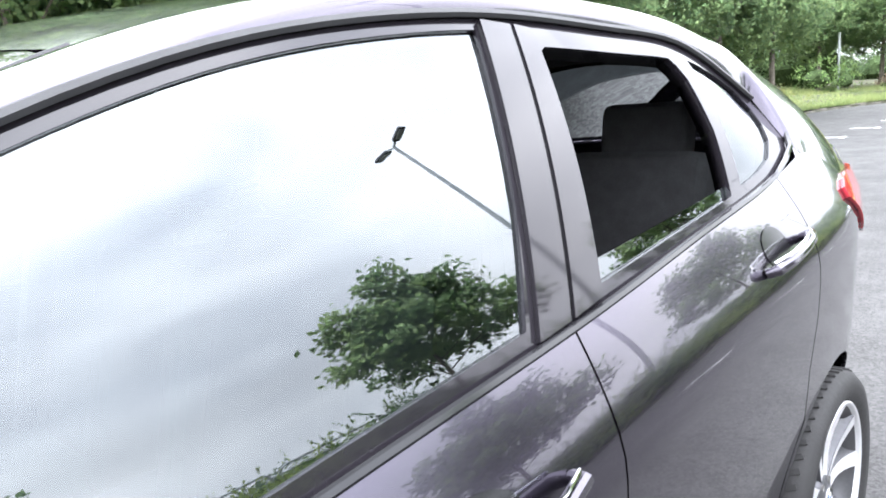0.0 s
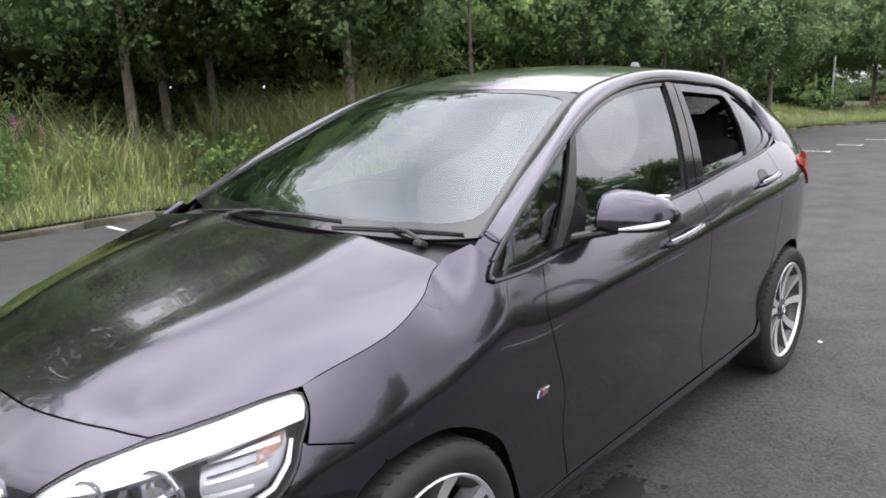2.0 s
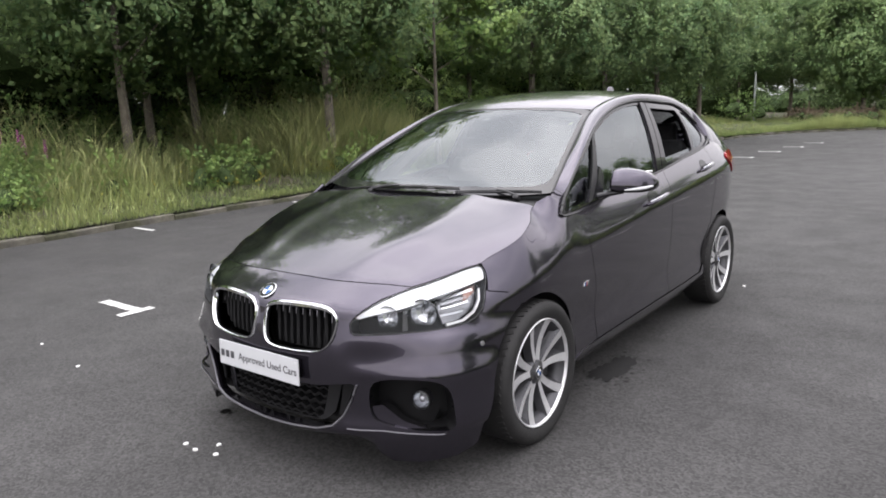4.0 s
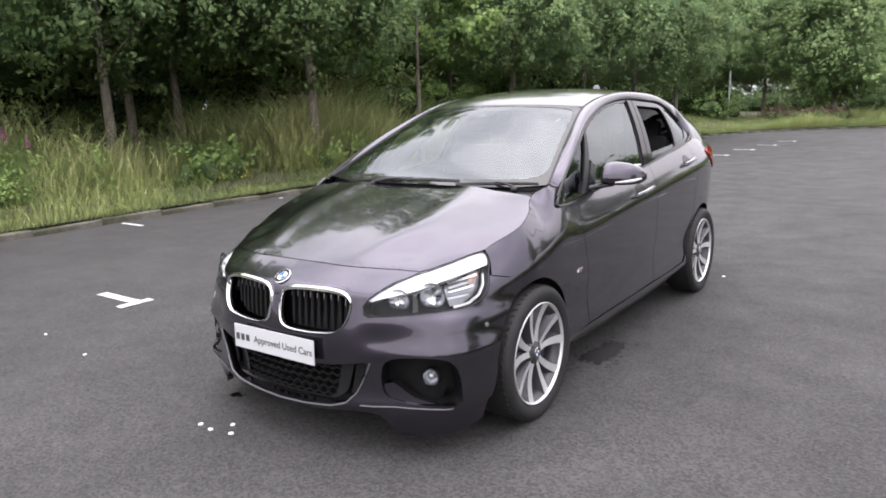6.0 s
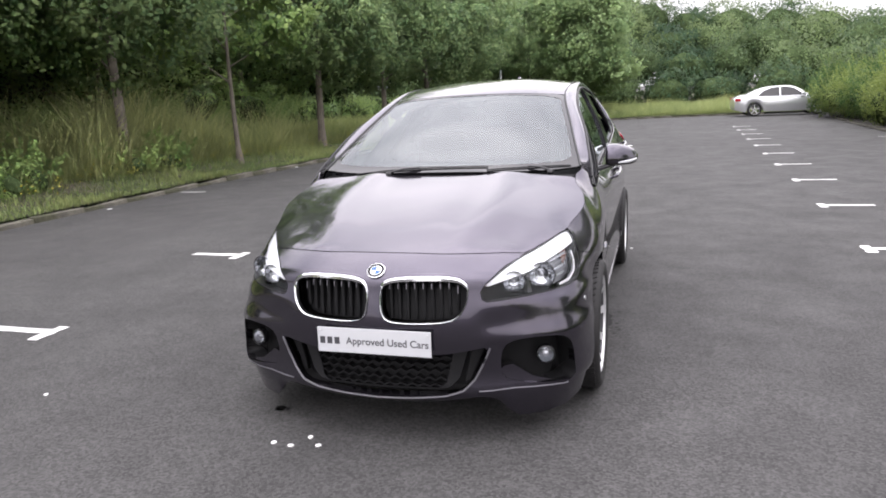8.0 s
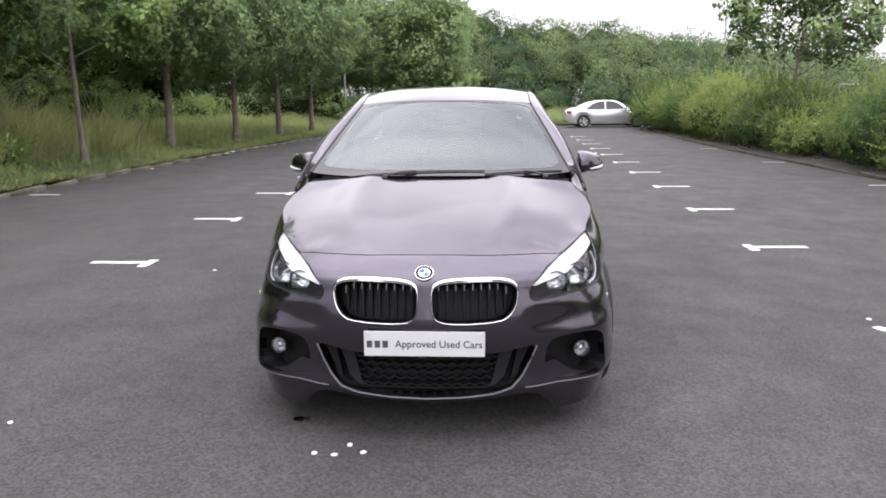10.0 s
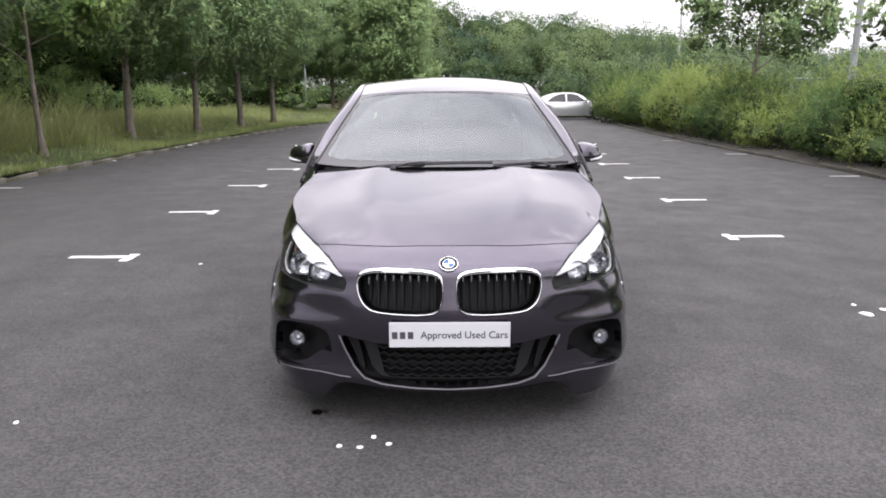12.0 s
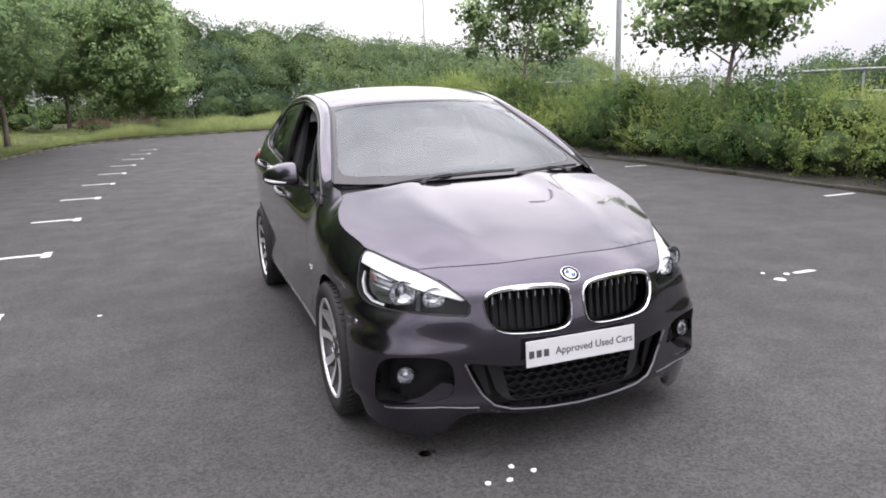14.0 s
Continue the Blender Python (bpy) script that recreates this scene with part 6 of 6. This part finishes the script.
def grass(name, seed, curve, s0, s1, sign, d0, d1, count, tall, material, height, label):
    rs = np.random.RandomState(seed)
    pos = []
    for s, d in zip(rs.uniform(s0, s1, count), d0 + (d1 - d0) * rs.uniform(0, 1, count) ** 1.7):
        p = side_of(curve, s, d, sign)
        pos.append((p[0], p[1], ground_z(*p) + height(d) - .03))
    pos = np.array(pos)
    n = len(pos)
    bare = np.array([noise.noise(Vector((p[0] * .55, p[1] * .55, 15.0))) for p in pos])
    pos = pos[(bare > -.5) | (rs.uniform(0, 1, n) < .5)]
    n = len(pos)
    patch = np.array([noise.noise(Vector((p[0] * .45, p[1] * .45, 3.0))) for p in pos])
    fine = np.array([noise.noise(Vector((p[0] * 1.9, p[1] * 1.9, 8.0))) for p in pos])
    dist = np.array([abs(p[0] + 7.0) for p in pos])
    h = tall * (.35 + .9 * np.clip(patch + .3, 0, 1) + .5 * np.clip(fine, 0, 1)) * rs.uniform(.4, 1.25, n) * np.clip(.42 + dist * .32, .3, 1.4)
    a = rs.uniform(0, 2 * math.pi, n)
    lean = rs.normal(0, .42, (n, 2)) * h[:, None]
    w = .003 + .006 * rs.uniform(0, 1, n) ** 2
    side = np.stack([np.cos(a) * w, np.sin(a) * w, np.zeros(n)], 1)
    mid = pos + np.stack([lean[:, 0] * .3, lean[:, 1] * .3, h * .5], 1)
    tip = pos + np.stack([lean[:, 0], lean[:, 1], h * rs.uniform(.75, 1, n)], 1)
    verts = np.stack([pos, mid + side, tip, mid - side], 1).reshape(-1, 3)
    soft = np.stack([lean[:, 0] * .6, lean[:, 1] * .6, np.full(n, .5)], 1) + rs.normal(size=(n, 3)) * .5
    soft /= np.linalg.norm(soft, axis=1)[:, None]
    tone = .42 + .6 * patch + .35 * fine + rs.normal(0, .16, n)
    me = blades(name, verts, np.repeat(soft, 4, 0), np.repeat(tone, 4), material)
    return tagged(part_mesh(name, me), label, "grass", kind="stuff")


# trees along the verge
AVENUE = [(-11.2, 4.9, 1), (-12.5, 7.3, 0), (-9.0, 8.1, 0), (-8.1, 11.0, 2), (-8.25, 15.7, 0), (-7.9, 19.5, 1), (-7.6, 23.4, 0), (-6.9, 26.2, 1), (-10.2, -1.0, 0)]
kinds = [tree("verge_tree", 3, 8.6, 1.95, 2.75, .07, LEAF, 430, 32, thick=.10), tree("verge_tree", 8, 7.8, 2.0, 2.4, .07, LEAF, 370, 32, lean=.25, thick=.095), tree("verge_tree", 14, 6.8, 1.9, 1.9, .08, LEAF_B, 150, 36, lean=.15, thick=.055, airy=True)]
labels = ["slim grey-barked tree with dense green crown on the verge", "leaning slim tree with green crown on the verge", "thin young tree with sparse yellow-green crown on the verge"]
for k, m in zip(kinds, labels):
    tagged(k, m, "tree", "row of verge trees")
used = set()
for i, (x, y, k) in enumerate(AVENUE):
    m = pose(x, y, ground_z(x, y) + verge_h(abs(x) - 7.4) - .05, 0, 0, 73 * i)
    if k in used:
        copy_thing(kinds[k], m)
    else:
        kinds[k].matrix_basis = m
        used.add(k)
for i, (x, y) in enumerate(((-13.2, 6.6), (-13.8, 13), (-13.6, 20))):
    copy_thing(kinds[i % 2], pose(x, y, .5, 0, 0, 40 + 95 * i))

# the wood behind the verge, and round the far end
rs = np.random.RandomState(5)
near_wood, far_wood = [], []
for y in np.arange(-3, 40, 1.9):
    x = -15.2 + rs.uniform(-1.2, 1.2)
    near_wood.append((x - 4.6, y, 1.0, rs.uniform(1.3, 1.9), rs.uniform(1.0, 1.5)))
    near_wood.append((x - 5.2, y + .7, 2.4, rs.uniform(1.5, 2.1), rs.uniform(1.3, 1.8)))
    near_wood.append((x - .6, y + .4, rs.uniform(3.1, 3.8), rs.uniform(1.5, 2.1), rs.uniform(1.0, 1.5)))
    near_wood.append((x - 2.4, y + 1, 3.9, rs.uniform(1.8, 2.6), rs.uniform(1.5, 2.2)))
    near_wood.append((x - 3.0, y, 6.6, rs.uniform(2.0, 3.0), rs.uniform(1.8, 2.8)))
    near_wood.append((x - 5.5, y, 9.4, rs.uniform(2.2, 3.2), rs.uniform(1.8, 2.6)))
    if rs.uniform() < .42:
        near_wood.append((x + .2, y + .9, .75, rs.uniform(.7, 1.15), rs.uniform(.65, 1.1)))
for x, y in ((-20, 34), (-17, 37), (-14, 39), (-22, 38), (-18, 41), (-13, 42), (-10, 41), (-24, 31), (-22, 28)):
    near_wood.append((x, y, 1.2, 2.3, 1.6))
    near_wood.append((x - .5, y + 1, 3.6, 2.5, 1.9))
wood("near_wood", 21, near_wood, .092, 28, LEAF_D, "dense dark green undergrowth and trees behind the verge", core=.74, contrast=.8)
for x in np.arange(-24, 50, 3.2):
    y = 49 + .012 * (x - 5) ** 2 + rs.uniform(-2, 2)
    h = float(np.interp(x, (-20, -6, 0, 9, 15, 22, 40), (8.0, 7.0, 5.6, 4.7, 4.2, 3.2, 2.8))) + 1.1 * noise.noise(Vector((x * .21, 0, 7)))
    far_wood.append((x, y - 3, .7, rs.uniform(1.8, 2.6), rs.uniform(1.2, 2.0)))
    far_wood.append((x + 1, y, h * .45, rs.uniform(2.2, 3.0), rs.uniform(1.6, 2.3)))
    far_wood.append((x, y + 3, h * .75, rs.uniform(2.2, 3.0), rs.uniform(1.6, 2.4)))
    far_wood.append((x + 1.6, y + 8, h, rs.uniform(2.2, 3.9), rs.uniform(1.5, 2.6)))
for y in np.arange(0, 42, 4.2):
    far_wood.append((47 + rs.uniform(-3, 3), y, 1.4, rs.uniform(2.4, 3.2), rs.uniform(1.6, 2.6)))
wood("far_wood", 33, far_wood, .105, 62, LEAF_F, "wooded rise of mixed green trees beyond the far end", core=.72, contrast=1.0)
broad = tree("broad_tree", 19, 8.6, 1.3, 2.6, .11, LEAF_D, 520, 30, thick=.11)
broad.matrix_basis = pose(-2.9, 39.0, ground_z(0, 39) + .2)
tagged(broad, "large dark broad-crowned tree at the far end of the verge", "tree")
for x, y, z, k in ((-6.5, 40, 6.6, 0), (-8.6, 37.5, 7.5, 1)):
    copy_thing(kinds[k], pose(x, y, 0, 0, 0, 31 * x) @ Matrix.Diagonal((1.0, 1.0, .9, 1)))

low = []
for k in range(380):
    x, y = rs.uniform(-15.5, -8.5), rs.uniform(0, 34)
    q = max(abs(x) - 9.3, 0) / 6.2
    if noise.noise(Vector((x * .3, y * .3, 5))) > -.15 and (y < 9.5 or x < -12.5):
        low.append((x, y, .36 + .44 * q, rs.uniform(.25, .55) + .4 * q, rs.uniform(.28, .52) + .7 * q))
low += [(-11.8, 12.5, 2.6, 1.2, 1.1), (-12.4, 13.6, 3.7, 1.4, 1.2), (-11.5, 14.5, 1.5, 1.1, 1.1), (-12.2, 15.6, 3.0, 1.3, 1.2), (-11.2, 16.6, 1.3, 1.1, 1.0), (-12.7, 2.3, .75, 1.1, 1.0), (-13.2, 3.3, .95, 1.15, 1.2), (-12.9, 4.3, .7, .9, .95), (-13.8, .6, 1.0, 1.2, 1.3), (-12.4, 1.0, .7, 1.0, .8), (-11.3, 8.9, .55, .95, .75), (-11.0, 10.0, .5, .9, .65), (-12.0, 9.3, .7, 1.0, .9), (-14.2, 13.6, 1.1, 1.5, 1.3), (-14.6, 14.4, 2.3, 1.5, 1.2), (-15.2, 15.6, 1.2, 1.4, 1.4), (-12.4, 9.8, .6, 1.2, .75), (-12.0, 6.0, .5, .8, .6), (-7.9, 35.2, .75, 1.1, .9), (-7.0, 35.8, .55, .7, .7)]
wood("undergrowth", 27, low, .042, 130, LEAF_B, "tangled light green weeds and brambles on the verge", core=.42, shoots=7)

# hedge and what stands behind it
hedge = []
for y in np.arange(-9, 33, .62):
    tall = .98 - .10 * (1 - ramp(9, 14, y)) + .16 * math.sin(y * 1.3) + .13 * math.sin(y * 3.1 + 1) + .32 * ramp(14, 19, y) + .30 * math.exp(-((y - 10.3) / .9) ** 2)
    x0 = 7.88 + .004 * (y - 10) + rs.uniform(-.22, .2)
    hedge.append((x0, y, .50 * tall, rs.uniform(.42, .78), .55 * tall))
    hedge.append((x0 + .55, y + .3, .98 * tall, rs.uniform(.45, .75), rs.uniform(.42, .62)))
    hedge.append((x0 + 1.25, y, .66 * tall, rs.uniform(.6, .8), rs.uniform(.45, .65)))
wood("hedge", 44, hedge, .038, 240, HEDGE, "bushy bright green hedge along the kerb", core=.5, shoots=18, reach=(.16, .5), fine=lambda y: .74 + .30 * ramp(14, 18, y) + .3 * (1 - ramp(-1, 1, y)), contrast=1.2)
back = []
for y in np.arange(-2, 60, 3.4):
    back.append((17 + rs.uniform(-2, 2) + max(y, 0) * .1, y, .9, rs.uniform(1.3, 2.0), rs.uniform(.9, 1.5)))
for x, y, r, h in ((10.5, 23, 1.5, 1.4), (11.5, 27, 2, 1.9), (9.6, 31, 1.7, 1.6), (13, 33, 2.5, 2.4), (12.5, 19, 1.4, 1.2)):
    back.append((x, y, h * .8, r, h))
wood("back_bushes", 55, back, .075, 90, LEAF_F, "loose bushes beyond the hedge")
for nm, sd, x, y, h, c, r in (("hedge_tree", 61, 8.45, 7.7, 4.0, 1.55, 1.6), ("hedge_tree", 67, 8.3, 15.8, 4.5, 1.7, 2.05), ("hedge_tree", 71, 10.8, 1.6, 3.9, 1.2, 1.7)):
    tr = tree(nm, sd, h, c, r * 1.05, .082, LEAF, 300, per=24, lean=.3, thick=.06, airy=True)
    tr.matrix_basis = pose(x, y, .1)
    tagged(tr, "spreading small tree with broad leaves behind the hedge", "tree", "trees in the hedge")

grass("verge_grass", 71, KERB_L, 0, 54, 1, .10, 9.5, 165000, .46, GRASS, verge_h, "long uncut grass and weeds on the verge")
grass("tall_weeds", 72, KERB_L, -1, 17, 1, 1.6, 6.5, 17000, 1.0, PALE, verge_h, "tall seeding weeds standing in the verge grass")
grass("weed_mound", 73, KERB_L, 6, 14, 1, 1.8, 5.0, 9000, 1.3, PALE, verge_h, "mound of tall pale seeding grass between the verge trees")
kerb("kerb_west", KERB_L, -12, 44, 1, .030)
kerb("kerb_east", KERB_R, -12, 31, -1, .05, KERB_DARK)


# ---- posts, lamps and rails ----
def lamp_post(x, y, h, heads):
    p = thing("street_lamp", pose(x, y, ground_z(x, y)), "tall galvanised lamp post with two lamp heads" if heads else "short grey metal post on the grass", "street lamp" if heads else "post")
    bm = bmesh.new()
    tube(bm, [(0, 0, 0), (0, 0, 1.2), (0, 0, 1.22), (0, 0, h)], [.085, .08, .065, .05] if heads else [.05, .05, .05, .05], 12)
    part("pole", bm, GALV, p, smooth=True)
    if heads:
        bm = bmesh.new()
        box(bm, .10, .02, .45, pose(-.075, 0, .8), .005)
        part("inspection_door", bm, GALV, p)
        for q in (-1, 1):
            bm = bmesh.new()
            tube(bm, [(0, 0, h - .02), (q * .25, 0, h + .08)], .03, 8)
            part("bracket", bm, GALV, p, smooth=True)
            bm = bmesh.new()
            box(bm, .62, .24, .11, pose(q * .52, 0, h + .12, 0, -8 * q), .04, 3, taper=(.85, .7))
            head = part("lamp_head", bm, RIM_DARK, p, "dark lamp head", smooth=True)
            bm = bmesh.new()
            box(bm, .42, .17, .02, pose(q * .54, 0, h + .06, 0, -8 * q), .008)
            part("diffuser", bm, PLATE, head)
    return p


lamp_post(8.36, 11.06, 9.2, True)
lamp_post(17.6, 50.2, 9.5, True)
lamp_post(-7.4, 36.5, 2.9, False)


def hoop_rail(x, y, length, turn, base):
    r = thing("guard_rail", pose(x, y, base, 0, 0, turn), "galvanised tubular hoop guard rail", "railing", "guard rails")
    bm = bmesh.new()
    c = .16
    pts = [(0, 0, 0), (0, 0, 1.1 - c)] + [(0 + c - c * math.cos(a), 0, 1.1 - c + c * math.sin(a)) for a in np.linspace(.3, math.pi / 2, 5)]
    pts += [(length - c + c * math.sin(a), 0, 1.1 - c + c * math.cos(a)) for a in np.linspace(0, math.pi / 2 - .3, 5)] + [(length, 0, 1.1 - c), (length, 0, 0)]
    tube(bm, pts, .028, 8)
    part("hoop", bm, GALV, r, smooth=True)
    bm = bmesh.new()
    tube(bm, [(0, 0, .55), (length, 0, .55)], .022, 8)
    part("mid_rail", bm, GALV, r, smooth=True)


for k in range(7):
    hoop_rail(10.6, 8.6 - 3.1 * k, 3.0, -92, .55)
for k in range(3):
    hoop_rail(12.5, 22 - 3.2 * k, 3.0, -92, .6)
for k in range(4):
    hoop_rail(15.5, 10.5 - 3.2 * k, 3.0, -92, .62)


# ---- flowers, stalks and a heap of dead brush on the verge ----
def flower_spike(x, y, h):
    f = thing("pink_flower", pose(x, y, ground_z(x, y) + verge_h(abs(x) - 7.4) - .05), "tall pink flower spike among the weeds", "flower", "pink flowers")
    bm = bmesh.new()
    tube(bm, [(0, 0, 0), (.02, .01, h * .5), (.03, 0, h)], [.008, .006, .003], 5)
    part("stalk", bm, BARK, f)
    bm = bmesh.new()
    for k in range(16):
        a, q = k * 2.4, k / 15
        box(bm, .05 - .03 * q, .03, .035, pose(.03 + .03 * math.cos(a) * (1 - q * .6), .03 * math.sin(a) * (1 - q * .6), h * (.62 + .36 * q), 20, 10, math.degrees(a)), .008, 1)
    tagged(part("petals", bm, PINK, f), kind="stuff")


for x, y, h in ((-11.6, 3.0, 1.05), (-11.9, 3.2, .95), (-11.4, 3.35, .85), (-12.1, 2.9, 1.1)):
    flower_spike(x, y, h)
rs = np.random.RandomState(77)
spots = []
for k in range(420):
    s, d = rs.uniform(0, 30), rs.uniform(.5, 4.5)
    p = side_of(KERB_L, s, d, 1)
    spots.append((p[0], p[1], ground_z(*p) + verge_h(d) + rs.uniform(.12, .42)))
spots = np.array(spots)
spots = (spots[:, None, :] + rs.normal(size=(len(spots), 5, 3)) * .05).reshape(-1, 3)
tagged(part_mesh("wild_flowers", leaf_mesh("wild_flowers", spots, np.tile((0, 0, 1.0), (len(spots), 1)), np.full(len(spots), .5), .022, YELLOW, stretch=1.0)), "small yellow wild flowers in the grass", "flowers", kind="stuff")
heap = [(x, 36.2 + .3 * math.sin(x * 2), .28, .8, .34) for x in np.arange(-5.2, -2.0, .7)]
wood("brush_heap", 88, heap, .07, 120, DEAD, "low heap of brown dead brush on the verge", core=.7, shoots=6)


# ---- the silver saloon at the far end ----
def saloon(x, y, turn, label):
    c = thing("silver_saloon", pose(x, y, ground_z(x, y) + .0, 0, 0, turn), label, "car", "parked cars")
    # along the length l, nose at +; half width and heights of sill and waist
    low = spline([(-2.25, .70, .36, .80), (-2.0, .82, .26, .93), (-1.3, .88, .22, .95), (0, .90, .22, .90), (1.2, .89, .22, .86), (1.9, .84, .24, .76), (2.2, .70, .34, .64)])
    bm = bmesh.new()
    rings = []
    for l in np.linspace(-2.25, 2.2, 46):
        w, z0, z1 = low(l)
        for a in (-1.38, 1.38):
            d = .36 ** 2 - (l - a) ** 2
            if d > 0:
                z0 = max(z0, .32 + math.sqrt(d))
        prof = [(w * .95, z0), (w, z0 + (z1 - z0) * .35), (w * .99, z0 + (z1 - z0) * .7), (w * .9, z1 - .02), (w * .6, z1 + .035), (0, z1 + .055)]
        rings.append([bm.verts.new((l, q, z)) for q, z in prof] + [bm.verts.new((l, -q, z)) for q, z in prof[-2::-1]])
    for a, b in zip(rings, rings[1:]):
        for i in range(len(a) - 1):
            bm.faces.new((a[i], a[i + 1], b[i + 1], b[i]))
    bm.faces.new(rings[0])
    bm.faces.new(rings[-1][::-1])
    part("body", bm, SILVER, c, smooth=True, sharp=50)
    cab = spline([(-1.75, .62, .97), (-1.12, .58, 1.27), (-.7, .56, 1.36), (-.1, .56, 1.385), (.3, .57, 1.35), (1.05, .66, .95)])
    bm = bmesh.new()
    rings = []
    for l in np.linspace(-1.75, 1.05, 24):
        w, z = cab(l)
        rings.append([bm.verts.new(p) for p in ((l, .80, .90), (l, w, z - .05), (l, w * .8, z), (l, -w * .8, z), (l, -w, z - .05), (l, -.80, .90))])
    for a, b in zip(rings, rings[1:]):
        for i in range(5):
            bm.faces.new((a[i], a[i + 1], b[i + 1], b[i]))
    part("cabin", bm, SILVER, c, smooth=True, sharp=60)
    for q in (-1, 1):
        for pts in (((-1.30, .93), (-.30, .93), (-.28, 1.33), (-.62, 1.31), (-.95, 1.19)), ((-.24, .93), (.80, .93), (.36, 1.26), (.05, 1.335), (-.22, 1.335))):
            bm = bmesh.new()
            vs = []
            for l, z in pts:
                w, zt = cab(l)
                f = (z - .90) / max(zt - .05 - .90, .05)
                vs.append(bm.verts.new((l, q * (.80 + (w - .80) * min(f, 1) + .012), z)))
            bm.faces.new(vs)
            part("side_window", bm, BLACK_GLOSS, c, "dark side window")
        for a in (-1.38, 1.38):
            w = new("wheel")
            w.parent = c
            w.matrix_basis = pose(a, q * .76, .32, 0, 0, 90 if q > 0 else -90)
            bm = lathe(bmesh.new(), [(.22, -.1), (.31, -.09), (.32, 0), (.31, .09), (.23, .1), (.22, .09)], 32)
            part("tyre", bm, RUBBER, w, smooth=True)
            for k in range(5):
                bm = bmesh.new()
                box(bm, .02, .05, .19, Matrix.Rotation(2 * math.pi * k / 5, 4, "X") @ pose(.09, 0, .12), .006)
                part("spoke", bm, RIM, w)
            bm = lathe(bmesh.new(), [(.24, .09), (.225, .1), (.21, .08)], 32)
            part("rim", bm, RIM, w, smooth=True)
        bm = bmesh.new()
        box(bm, .16, .18, .12, pose(.72, q * .92, .98), .04, 3)
        part("door_mirror", bm, SILVER, c, smooth=True)
        bm = bmesh.new()
        box(bm, .24, .22, .12, pose(2.02, q * .66, .66, 0, 10, -18 * q), .03, 2)
        part("headlight", bm, CHROME, c, smooth=True)
        bm = bmesh.new()
        box(bm, .26, .20, .14, pose(-2.1, q * .70, .80, 0, 0, 14 * q), .03, 2)
        part("tail_light", bm, TAIL, c, smooth=True)
    return c


saloon(6.75, 34.4, 4, "silver saloon car parked across the far bays")

# the whole site drawn to the size of its 2.4 m bays, about the place where the car's nose is seen from
for ob in list(bpy.context.scene.objects):
    if ob.parent is None and ob.type in ("MESH", "EMPTY") and ob is not car:
        ob.matrix_basis = Matrix.Translation((.5, -3.3, 0)) @ Matrix.Scale(1.019, 4) @ Matrix.Translation((-.5, 3.3, 0)) @ ob.matrix_basis
